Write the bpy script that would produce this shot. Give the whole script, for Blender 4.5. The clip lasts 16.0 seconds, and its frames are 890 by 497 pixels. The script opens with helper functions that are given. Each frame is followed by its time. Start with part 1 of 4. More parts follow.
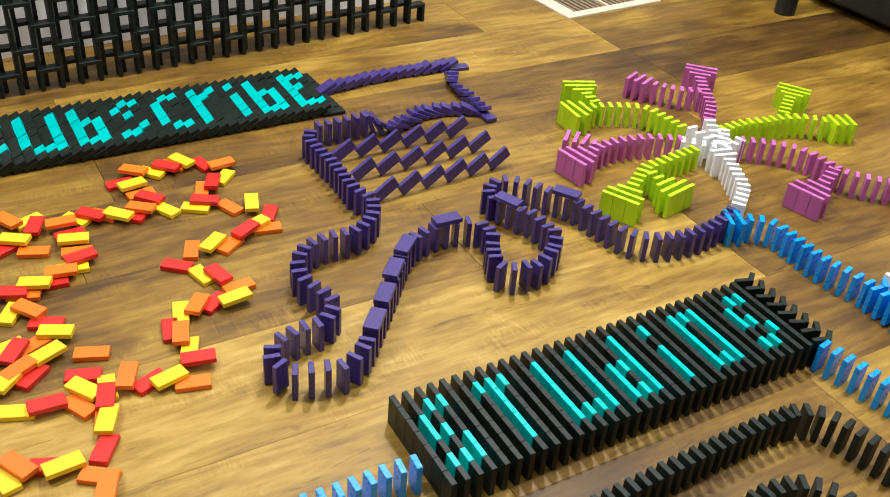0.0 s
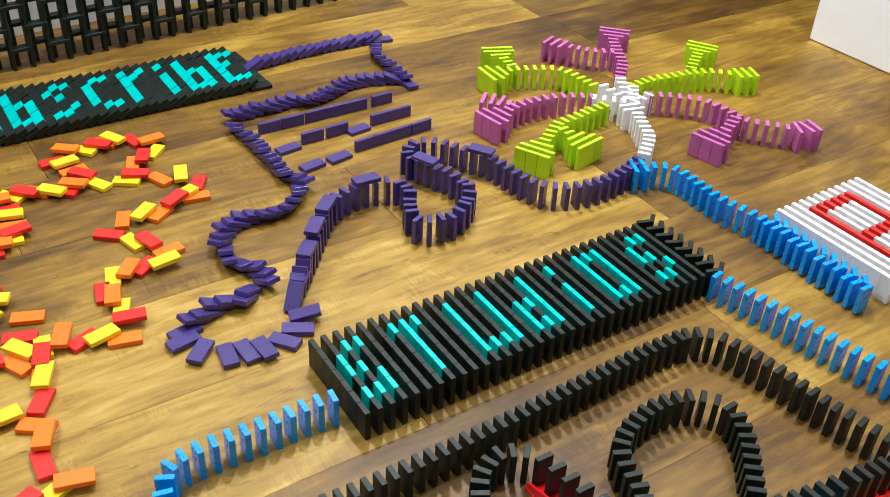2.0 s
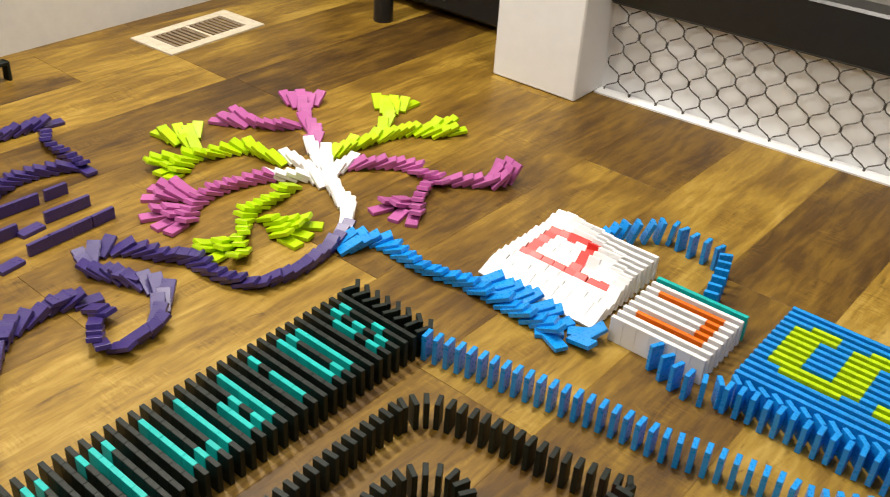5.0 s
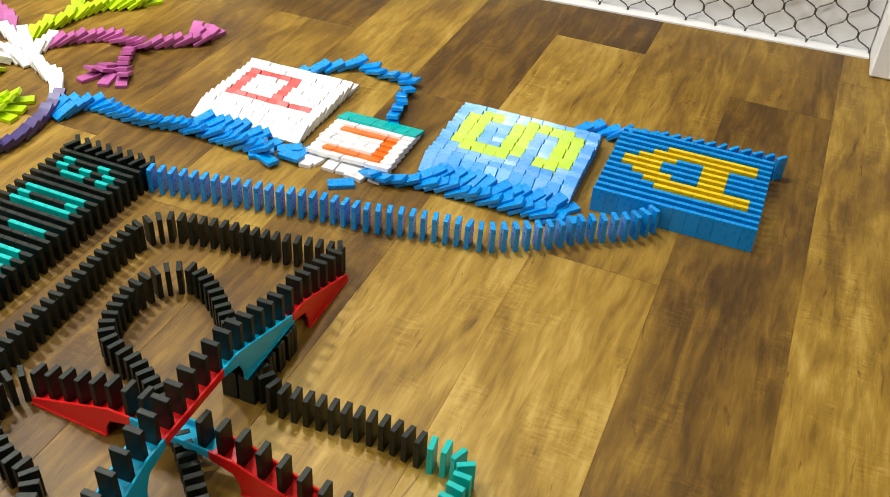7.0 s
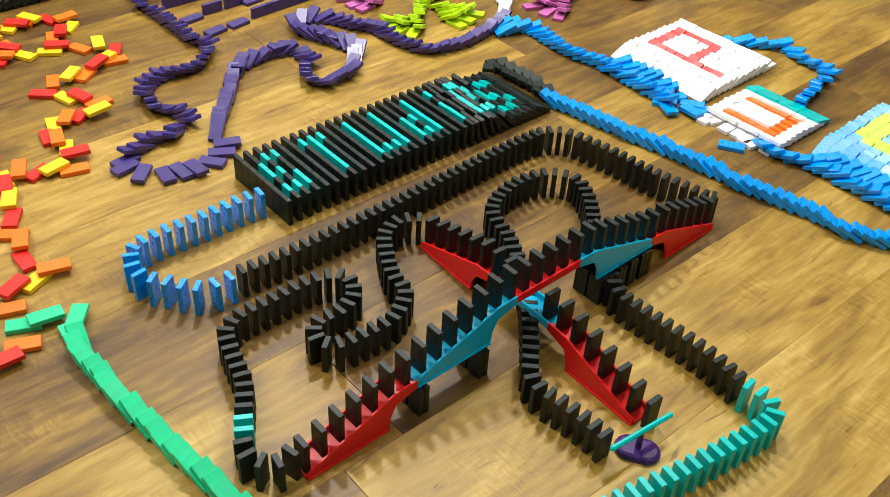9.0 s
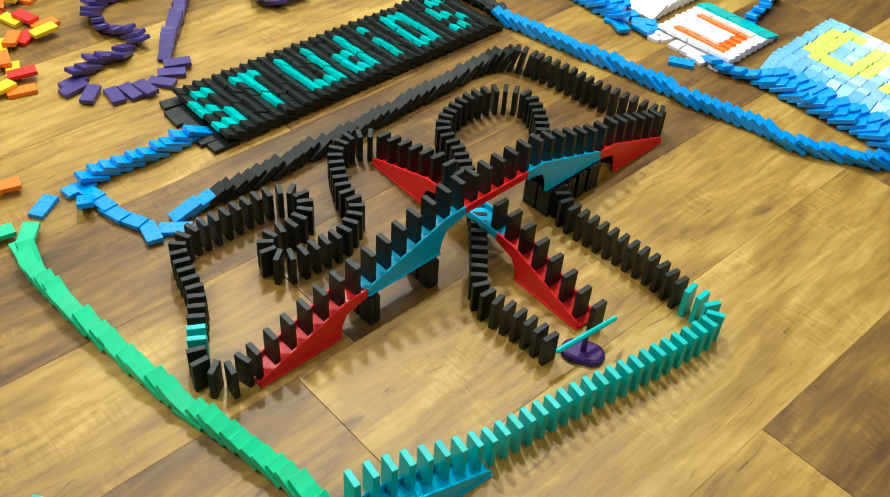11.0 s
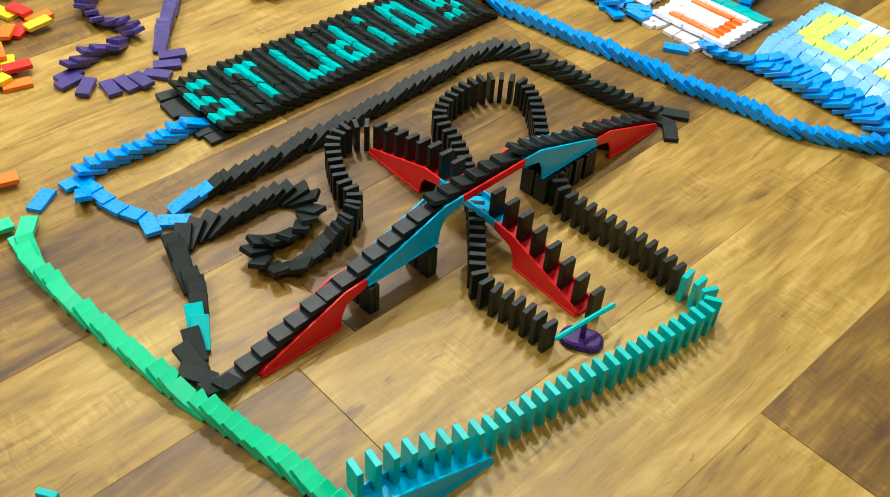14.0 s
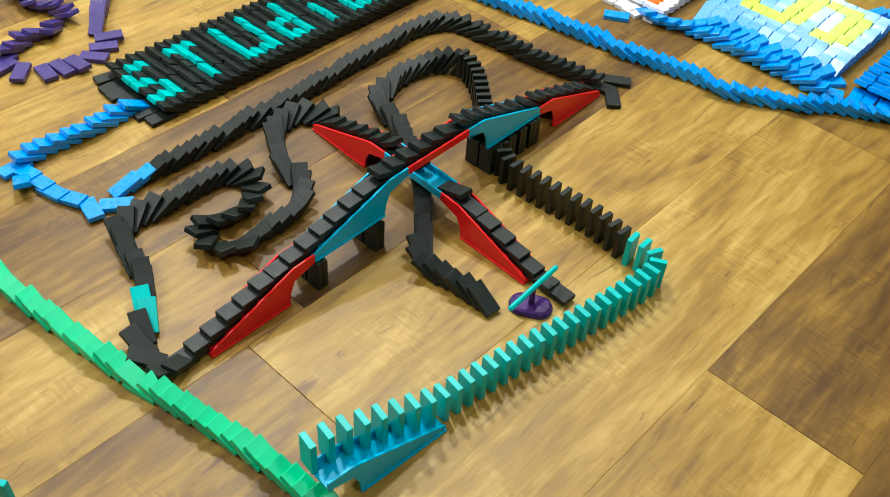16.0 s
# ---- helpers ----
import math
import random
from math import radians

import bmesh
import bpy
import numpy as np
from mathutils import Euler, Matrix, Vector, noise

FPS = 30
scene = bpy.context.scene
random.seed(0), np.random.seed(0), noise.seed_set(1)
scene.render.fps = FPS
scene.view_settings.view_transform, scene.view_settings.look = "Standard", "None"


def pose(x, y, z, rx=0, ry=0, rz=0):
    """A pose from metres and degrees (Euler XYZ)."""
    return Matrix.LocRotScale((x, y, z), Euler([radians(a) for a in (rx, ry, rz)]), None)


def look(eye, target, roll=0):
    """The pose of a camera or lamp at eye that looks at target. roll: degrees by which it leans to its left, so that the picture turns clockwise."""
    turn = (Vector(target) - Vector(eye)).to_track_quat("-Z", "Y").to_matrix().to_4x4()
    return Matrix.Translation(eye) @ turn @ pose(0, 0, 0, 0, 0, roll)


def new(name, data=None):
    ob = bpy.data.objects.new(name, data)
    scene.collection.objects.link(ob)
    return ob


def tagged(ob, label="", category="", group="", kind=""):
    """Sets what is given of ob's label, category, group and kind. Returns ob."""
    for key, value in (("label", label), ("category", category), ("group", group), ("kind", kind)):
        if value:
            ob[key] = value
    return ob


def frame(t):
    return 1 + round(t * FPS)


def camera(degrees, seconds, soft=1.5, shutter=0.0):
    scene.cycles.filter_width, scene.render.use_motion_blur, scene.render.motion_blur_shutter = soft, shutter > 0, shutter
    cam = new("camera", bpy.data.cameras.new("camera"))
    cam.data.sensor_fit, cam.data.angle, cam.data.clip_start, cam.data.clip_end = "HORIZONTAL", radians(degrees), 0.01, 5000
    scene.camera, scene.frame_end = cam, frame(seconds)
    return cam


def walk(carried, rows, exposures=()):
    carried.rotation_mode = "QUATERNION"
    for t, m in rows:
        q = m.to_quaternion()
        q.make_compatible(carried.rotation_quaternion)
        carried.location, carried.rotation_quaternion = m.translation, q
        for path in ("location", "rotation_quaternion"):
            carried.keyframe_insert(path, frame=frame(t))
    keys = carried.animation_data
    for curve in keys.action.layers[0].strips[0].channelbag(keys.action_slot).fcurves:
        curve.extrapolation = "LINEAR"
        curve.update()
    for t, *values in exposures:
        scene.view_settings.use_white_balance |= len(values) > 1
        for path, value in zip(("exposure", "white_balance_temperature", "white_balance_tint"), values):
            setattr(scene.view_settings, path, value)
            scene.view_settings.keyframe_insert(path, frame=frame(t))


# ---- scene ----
cam = camera(49.8, 16.0, 0.5, 0.2)
# seconds, eye, target, roll
ROWS = [
    (0.0, (0.1568, 0.0722, 0.864), (1.0624, 1.4427, -0.277), 4.7),
    (0.5, (0.1568, 0.0268, 0.866), (1.0623, 1.3731, -0.303), 4.1),
    (1.0, (0.1614, -0.0152, 0.865), (1.0684, 1.3118, -0.325), 3.5),
    (1.5, (0.1626, -0.0365, 0.871), (1.0796, 1.2821, -0.321), 3.1),
    (2.0, (0.1704, -0.0537, 0.877), (1.1222, 1.2684, -0.283), 3.1),
    (2.5, (0.2002, -0.0425, 0.883), (1.1692, 1.2884, -0.252), 2.4),
    (3.0, (0.2307, -0.0253, 0.89), (1.2663, 1.2756, -0.222), 2.3),
    (3.2, (0.2412, -0.0146, 0.89), (1.3101, 1.2709, -0.209), 2.5),
    (5.3, (0.2906, -0.0524, 0.901), (1.6858, 0.8533, -0.21), 4.2),
    (5.5, (0.2564, -0.0751, 0.907), (1.6695, 0.7142, -0.267), 5.3),
    (6.0, (0.1901, -0.1723, 0.918), (1.6453, 0.4461, -0.306), 4.8),
    (6.5, (0.1408, -0.2253, 0.925), (1.6255, 0.3266, -0.296), 4.1),
    (7.0, (0.0905, -0.2399, 0.914), (1.5946, 0.2682, -0.302), 4.0),
    (7.5, (0.0007, -0.2401, 0.904), (1.4416, 0.3851, -0.334), 2.5),
    (8.0, (-0.0361, -0.2585, 0.906), (1.2352, 0.6483, -0.343), 0.9),
    (8.5, (-0.0498, -0.294, 0.902), (1.0866, 0.7607, -0.362), 2.1),
    (9.0, (-0.0447, -0.3239, 0.902), (1.0368, 0.7884, -0.36), 3.6),
    (9.2, (-0.0472, -0.3357, 0.903), (1.0455, 0.7631, -0.362), 4.2),
    (11.5, (-0.0514, -0.3674, 0.887), (1.021, 0.615, -0.486), 4.7),
    (12.0, (-0.0533, -0.3662, 0.889), (1.0183, 0.6022, -0.495), 4.9),
    (12.5, (-0.0544, -0.367, 0.89), (1.0089, 0.5994, -0.502), 4.6),
    (13.0, (-0.0561, -0.3648, 0.89), (1.0044, 0.6041, -0.503), 4.4),
    (13.5, (-0.0541, -0.3651, 0.892), (1.0036, 0.6132, -0.495), 4.1),
    (14.0, (-0.0542, -0.3661, 0.893), (1.0162, 0.6166, -0.481), 4.2),
    (14.5, (-0.0523, -0.3744, 0.891), (1.0373, 0.5856, -0.484), 4.6),
    (15.0, (-0.052, -0.3795, 0.89), (1.0493, 0.5467, -0.499), 4.6),
    (15.5, (-0.049, -0.3799, 0.894), (1.0517, 0.5343, -0.503), 4.2),
    (16.0, (-0.0522, -0.3814, 0.888), (1.0603, 0.515, -0.511), 4.5),
]
walk(cam, [(t, look(eye, target, roll)) for t, eye, target, roll in ROWS],
     [(0.0, 0.06, 5850, 10), (3.0, 0.10, 5700, 9), (5.3, -0.2, 6650, 11), (7.2, -0.1, 6250, 9), (8.6, 0.05, 6100, 9), (11.3, 0.12, 5850, 7), (16.0, 0.14, 5850, 8)])

# ---- room size and light ----
CEIL = 2.45
X0, X1, Y0, Y1 = -2.6, 2.95, -2.7, 2.085

world = bpy.data.worlds.new("world")
world.use_nodes = True
world.node_tree.nodes["Background"].inputs[0].default_value = (0.9, 0.95, 1.0, 1)
world.node_tree.nodes["Background"].inputs[1].default_value = 0.03
scene.world = world
LAMPS = [(-0.45, 1.6, 36), (1.35, 1.7, 50), (-0.6, 0.2, 9), (1.8, 0.7, 34), (0.6, -1.2, 14)]
for lx, ly, watts in LAMPS:
    lamp = bpy.data.lights.new("ceiling_light_glow", "AREA")
    lamp.shape, lamp.size, lamp.energy, lamp.color = "DISK", 0.2, watts, (1.0, 0.94, 0.85)
    ob = new("ceiling_light_glow", lamp)
    ob.location = (lx, ly, CEIL - 0.035)


# ---- materials ----
def material(name):
    m = bpy.data.materials.new(name)
    m.use_nodes = True
    n, l = m.node_tree.nodes, m.node_tree.links
    return m, n, l, n["Principled BSDF"]


def noise_tex(n, scale, detail=4.0, rough=0.55):
    t = n.new("ShaderNodeTexNoise")
    t.inputs["Scale"].default_value, t.inputs["Detail"].default_value, t.inputs["Roughness"].default_value = scale, detail, rough
    return t


def ramp_node(n, stops):
    r = n.new("ShaderNodeValToRGB")
    while len(r.color_ramp.elements) < len(stops):
        r.color_ramp.elements.new(0.5)
    for e, (p, c) in zip(r.color_ramp.elements, stops):
        e.position, e.color = p, (*c, 1)
    return r


def plastic(name, colour, rough=0.33, spread=0.07, relief=0.05, gloss=0.32):
    """Moulded plastic: a little different from piece to piece, with scuffs and a faint moulded relief."""
    m, n, l, p = material(name)
    p.inputs["Specular IOR Level"].default_value = gloss
    info = n.new("ShaderNodeObjectInfo")
    hsv = n.new("ShaderNodeHueSaturation")
    hsv.inputs["Color"].default_value = (*colour, 1)
    mr = n.new("ShaderNodeMapRange")
    mr.inputs["To Min"].default_value, mr.inputs["To Max"].default_value = 1 - spread, 1 + spread
    l.new(info.outputs["Random"], mr.inputs["Value"])
    l.new(mr.outputs["Result"], hsv.inputs["Value"])
    l.new(hsv.outputs["Color"], p.inputs["Base Color"])
    geo = n.new("ShaderNodeTexCoord")
    scuff = noise_tex(n, 160.0)
    l.new(geo.outputs["Object"], scuff.inputs["Vector"])
    mr2 = n.new("ShaderNodeMapRange")
    mr2.inputs["To Min"].default_value, mr2.inputs["To Max"].default_value = rough - 0.1, rough + 0.16
    l.new(scuff.outputs["Fac"], mr2.inputs["Value"])
    l.new(mr2.outputs["Result"], p.inputs["Roughness"])
    bump = n.new("ShaderNodeBump")
    bump.inputs["Strength"].default_value, bump.inputs["Distance"].default_value = relief, 0.001
    l.new(scuff.outputs["Fac"], bump.inputs["Height"])
    l.new(bump.outputs["Normal"], p.inputs["Normal"])
    return m


def wood_floor():
    """Vinyl planks, grain along x, each plank with its own tone and figure."""
    m, n, l, p = material("wood_plank")
    tc, info = n.new("ShaderNodeTexCoord"), n.new("ShaderNodeObjectInfo")
    shift = n.new("ShaderNodeVectorMath")
    shift.operation = "MULTIPLY_ADD"
    comb = n.new("ShaderNodeCombineXYZ")
    for k in range(3):
        l.new(info.outputs["Random"], comb.inputs[k])
    shift.inputs[1].default_value = (37.0, 91.0, 13.0)
    l.new(comb.outputs[0], shift.inputs[0])
    l.new(tc.outputs["Object"], shift.inputs[2])

    def stretched(sx, sy, scale, detail, rough=0.6, dist=0.0):
        mp = n.new("ShaderNodeMapping")
        mp.inputs["Scale"].default_value = (sx, sy, 1)
        l.new(shift.outputs[0], mp.inputs["Vector"])
        t = noise_tex(n, scale, detail, rough)
        t.inputs["Distortion"].default_value = dist
        l.new(mp.outputs[0], t.inputs["Vector"])
        return t
    broad = stretched(1.0, 2.6, 3.0, 3.0, 0.5, 0.7)
    fig = stretched(1.0, 4.5, 5.0, 7.0, 0.66, 1.2)
    grain = stretched(1.0, 9.0, 15.0, 9.0, 0.72, 1.0)
    saw = stretched(9.0, 1.6, 13.0, 6.0, 0.7, 1.6)
    where = stretched(1.0, 1.8, 6.5, 3.0, 0.6, 0.6)
    knots = stretched(1.0, 5.0, 9.0, 3.0, 0.55, 1.4)
    cracks = stretched(1.0, 9.0, 13.0, 6.0, 0.66, 1.2)
    mp = n.new("ShaderNodeMapping")
    mp.inputs["Scale"].default_value = (0.22, 1, 1)
    l.new(shift.outputs[0], mp.inputs["Vector"])
    rings = n.new("ShaderNodeTexWave")
    rings.wave_type, rings.bands_direction = "BANDS", "Y"
    for key, val in (("Scale", 9.0), ("Distortion", 16.0), ("Detail", 3.0), ("Detail Scale", 1.6), ("Detail Roughness", 0.6)):
        rings.inputs[key].default_value = val
    l.new(mp.outputs[0], rings.inputs["Vector"])

    def mixv(a, b, f):
        mx = n.new("ShaderNodeMath")
        mx.operation = "MULTIPLY_ADD"
        l.new(a, mx.inputs[0])
        mx.inputs[1].default_value = f
        if isinstance(b, float):
            mx.inputs[2].default_value = b
        else:
            l.new(b, mx.inputs[2])
        return mx.outputs[0]
    v = mixv(broad.outputs["Fac"], -0.72, 0.90)
    v = mixv(fig.outputs["Fac"], v, 0.52)
    v = mixv(grain.outputs["Fac"], v, 0.42)
    v = mixv(rings.outputs["Fac"], v, 0.10)
    patch = n.new("ShaderNodeMapRange")
    patch.inputs["From Min"].default_value, patch.inputs["From Max"].default_value = 0.5, 0.62
    l.new(where.outputs["Fac"], patch.inputs["Value"])
    marks = n.new("ShaderNodeMath")
    marks.operation = "SUBTRACT"
    l.new(saw.outputs["Fac"], marks.inputs[0])
    marks.inputs[1].default_value = 0.47
    sawn = n.new("ShaderNodeMath")
    sawn.operation = "MULTIPLY"
    l.new(marks.outputs[0], sawn.inputs[0])
    l.new(patch.outputs["Result"], sawn.inputs[1])
    v = mixv(sawn.outputs[0], v, 0.6)
    sep = n.new("ShaderNodeSeparateColor")
    l.new(info.outputs["Color"], sep.inputs[0])
    v = mixv(sep.outputs[0], v, 0.50)
    cr = ramp_node(n, [(0.06, (0.026, 0.011, 0.0013)), (0.30, (0.088, 0.043, 0.0045)), (0.52, (0.186, 0.101, 0.010)), (0.72, (0.32, 0.195, 0.024)), (0.95, (0.485, 0.328, 0.074))])
    l.new(v, cr.inputs["Fac"])
    dark = ramp_node(n, [(0.0, (0.22, 0.15, 0.10)), (0.27, (0.40, 0.33, 0.26)), (0.35, (1, 1, 1))])
    l.new(knots.outputs["Fac"], dark.inputs["Fac"])
    mul = n.new("ShaderNodeMix")
    mul.data_type, mul.blend_type = "RGBA", "MULTIPLY"
    mul.inputs["Factor"].default_value = 0.7
    l.new(cr.outputs["Color"], mul.inputs["A"])
    l.new(dark.outputs["Color"], mul.inputs["B"])
    split = ramp_node(n, [(0.0, (0.16, 0.10, 0.06)), (0.295, (0.34, 0.25, 0.17)), (0.325, (1, 1, 1))])
    l.new(cracks.outputs["Fac"], split.inputs["Fac"])
    mul2 = n.new("ShaderNodeMix")
    mul2.data_type, mul2.blend_type = "RGBA", "MULTIPLY"
    mul2.inputs["Factor"].default_value = 0.85
    l.new(mul.outputs["Result"], mul2.inputs["A"])
    l.new(split.outputs["Color"], mul2.inputs["B"])
    l.new(mul2.outputs["Result"], p.inputs["Base Color"])
    mr = n.new("ShaderNodeMapRange")
    mr.inputs["To Min"].default_value, mr.inputs["To Max"].default_value = 0.34, 0.56
    p.inputs["Specular IOR Level"].default_value = 0.42
    l.new(fig.outputs["Fac"], mr.inputs["Value"])
    l.new(mr.outputs["Result"], p.inputs["Roughness"])
    bump = n.new("ShaderNodeBump")
    bump.inputs["Strength"].default_value, bump.inputs["Distance"].default_value = 0.22, 0.0015
    l.new(grain.outputs["Fac"], bump.inputs["Height"])
    l.new(bump.outputs["Normal"], p.inputs["Normal"])
    return m


def plain(name, colour, rough=0.6, metal=0.0, grain=60.0, amount=0.12, relief=0.1):
    m, n, l, p = material(name)
    t = noise_tex(n, grain, 5.0)
    tc = n.new("ShaderNodeTexCoord")
    l.new(tc.outputs["Object"], t.inputs["Vector"])
    lo, hi = [c * (1 - amount) for c in colour], [min(1, c * (1 + amount)) for c in colour]
    cr = ramp_node(n, [(0.3, lo), (0.7, hi)])
    l.new(t.outputs["Fac"], cr.inputs["Fac"])
    l.new(cr.outputs["Color"], p.inputs["Base Color"])
    p.inputs["Roughness"].default_value, p.inputs["Metallic"].default_value = rough, metal
    bump = n.new("ShaderNodeBump")
    bump.inputs["Strength"].default_value, bump.inputs["Distance"].default_value = relief, 0.002
    l.new(t.outputs["Fac"], bump.inputs["Height"])
    l.new(bump.outputs["Normal"], p.inputs["Normal"])
    return m


MAT = {
    "purple": plastic("purple_plastic", (0.046, 0.029, 0.165), gloss=0.5, rough=0.28),
    "white": plastic("white_plastic", (0.82, 0.82, 0.83), spread=0.03),
    "lime": plastic("lime_plastic", (0.44, 0.66, 0.003)),
    "magenta": plastic("magenta_plastic", (0.45, 0.115, 0.34)),
    "blue": plastic("blue_plastic", (0.002, 0.27, 0.76), gloss=0.55, rough=0.26),
    "black": plastic("black_plastic", (0.0052, 0.0105, 0.0075), rough=0.46, spread=0.2, gloss=0.34),
    "teal": plastic("teal_plastic", (0.003, 0.45, 0.425)),
    "green": plastic("green_plastic", (0.012, 0.56, 0.25), gloss=0.6),
    "red": plastic("red_plastic", (0.62, 0.014, 0.008), gloss=0.5),
    "orange": plastic("orange_plastic", (0.80, 0.16, 0.002), gloss=0.5),
    "yellow": plastic("yellow_plastic", (0.80, 0.56, 0.004), gloss=0.5),
    "rail_red": plastic("red_ramp_plastic", (0.74, 0.010, 0.010), rough=0.3),
    "rail_cyan": plastic("cyan_ramp_plastic", (0.006, 0.42, 0.68), rough=0.3),
    "base_purple": plastic("dark_purple_plastic", (0.045, 0.012, 0.115), rough=0.26, relief=0.01),
}
WOOD = wood_floor()
WALL = plain("white_wall_paint", (0.74, 0.74, 0.72), 0.7, grain=40, amount=0.03)
# for the walls out of view: grey picked to weaken bounced light
WALL_UNSEEN = plain("unseen_wall_grey", (0.30, 0.29, 0.27), 0.7, grain=40, amount=0.04)
# ceiling out of view, duller than white so that less light bounces
CEILP = plain("ceiling_paint", (0.62, 0.61, 0.58), 0.85, grain=80, amount=0.03)
SUB = plain("floor_joint", (0.035, 0.018, 0.009), 0.8)
TRIM = plain("white_trim_paint", (0.85, 0.86, 0.87), 0.38, grain=25, amount=0.02, relief=0.03)
WIRE = plain("dark_wire", (0.10, 0.095, 0.085), 0.4, 0.8)
DARK = plain("black_paint_and_duct_shade", (0.012, 0.012, 0.011), 0.35, grain=30, amount=0.2)
SLAT = plain("tan_metal", (0.20, 0.15, 0.10), 0.45)
CREAM = plain("cream_metal", (0.62, 0.55, 0.42), 0.4)
m_, n_, l_, p_ = material("lamp_glass")
p_.inputs["Emission Color"].default_value, p_.inputs["Emission Strength"].default_value = (1, 0.94, 0.85, 1), 6.0
GLOW = m_


# ---- mesh helpers ----
def mesh_from(bm, name, mat):
    me = bpy.data.meshes.new(name)
    bm.to_mesh(me)
    bm.free()
    me.materials.append(mat)
    return me


def box_bm(x0, x1, y0, y1, z0, z1, bevel=0.0, bm=None):
    bm = bm or bmesh.new()
    r = bmesh.ops.create_cube(bm, size=1.0, matrix=Matrix.Translation(((x0 + x1) / 2, (y0 + y1) / 2, (z0 + z1) / 2)) @ Matrix.Diagonal((x1 - x0, y1 - y0, z1 - z0, 1)))
    if bevel:
        es = list({e for v in r["verts"] for e in v.link_edges})
        bmesh.ops.bevel(bm, geom=es, offset=bevel, segments=1, affect="EDGES")
    return bm


def part(name, bm, mat, parent, label=""):
    ob = new(name, mesh_from(bm, name, mat))
    ob.parent = parent
    return tagged(ob, label)


def structure(name, bm, mat, label, category):
    return tagged(new(name, mesh_from(bm, name, mat)), label, category, kind="structure")


# ---- dominoes ----
DT, DW, DH = 0.0075, 0.0222, 0.0448


def domino_mesh(colour):
    me = mesh_from(box_bm(-DT / 2, DT / 2, -DW / 2, DW / 2, 0, DH, 0.0005), "domino", MAT[colour])
    return me


DOMINO = {c: domino_mesh(c) for c in ("purple", "white", "lime", "magenta", "blue", "black", "teal", "green", "red", "orange", "yellow")}
MOVES = []


def tip(x, y, z, head, angle, lift=0.0):
    """The pose of a domino at a place, tipped over its front foot by an angle from upright."""
    return pose(x, y, z + lift, 0, 0, head) @ pose(DT / 2, 0, 0) @ pose(0, 0, 0, 0, angle, 0) @ pose(-DT / 2, 0, 0)


ROWS_OF = {
    "purple domino row": ("domino_row", "long winding row of purple plastic dominoes on the floor", "domino row"),
    "domino tree": ("domino_tree", "branching tree of lime, magenta and white dominoes", "domino tree"),
    "blue domino row": ("domino_row", "bright blue dominoes leading between the letter fields", "domino row"),
    "letter P field": ("domino_field", "square field of white dominoes with a red letter P", "domino field"),
    "letter U field": ("domino_field", "small field of white dominoes with an orange letter U", "domino field"),
    "letter S field": ("domino_field", "square field of blue dominoes with a lime letter S", "domino field"),
    "letter A field": ("domino_field", "square field of blue dominoes with a yellow letter A", "domino field"),
    "studios sign field": ("domino_field", "long black domino field with teal letters reading studios", "domino field"),
    "subscribe sign field": ("domino_field", "fallen black domino field with teal letters reading subscribe", "domino field"),
    "blue turning row": ("domino_row", "blue dominoes in a hairpin turn between two black rows", "domino row"),
    "black domino row": ("domino_row", "long winding row of black dominoes around the bridges", "domino row"),
    "teal domino row": ("domino_row", "row of upright teal dominoes climbing a cyan ramp", "domino row"),
    "green domino row": ("domino_row", "fallen row of bright green dominoes on the floor", "domino row"),
    "domino wall behind": ("domino_wall", "open black domino wall standing close behind another one", "domino wall"),
    "domino wall": ("domino_wall", "tall open wall of stacked black dominoes with stepped end", "domino wall"),
}
HOLDERS = {}


def domino(colour, m, label, group):
    ob = new("domino", DOMINO[colour])
    ob.matrix_basis = m
    if group not in ROWS_OF:
        return tagged(ob, label, "domino", group)
    if group not in HOLDERS:
        name, about, cat = ROWS_OF[group]
        holder = tagged(new(name), about, cat)
        holder.location = (m.translation.x, m.translation.y, 0)
        HOLDERS[group] = holder
    holder = HOLDERS[group]
    ob.parent = holder
    ob.matrix_parent_inverse = Matrix.Translation(-holder.location)
    return tagged(ob, label)


def falling(ob, x, y, z, head, start, final, quick=0.26, spin=0.0, drift=(0.0, 0.0)):
    """Upright until start, then over to its final angle, where it stays."""
    up, rows = tip(x, y, z, head, 0), []
    if start > 0:
        rows = [(0.0, up), (start, up)]
    for f, a in ((0.45, 0.28), (0.78, 0.68), (1.0, 1.0)):
        t = start + quick * f
        if 0.02 < t < 15.95:
            if not rows:
                rows.append((0.0, tip(x, y, z, head, final * max(0.0, min(1.0, -start / quick)))))
            rows.append((t, tip(x + drift[0] * a, y + drift[1] * a, z, head + spin * a, final * a)))
    if not rows:
        ob.matrix_basis = tip(x + drift[0], y + drift[1], z, head + spin, final)
        return
    if start >= 15.9:
        return
    last = final if start + quick < 15.95 else final * min(1.0, max(0.28, (16 - start) / quick))
    f = last / final
    rows.append((16.0, tip(x + drift[0] * f, y + drift[1] * f, z, head + spin * f, last)))
    MOVES.append((ob, rows))


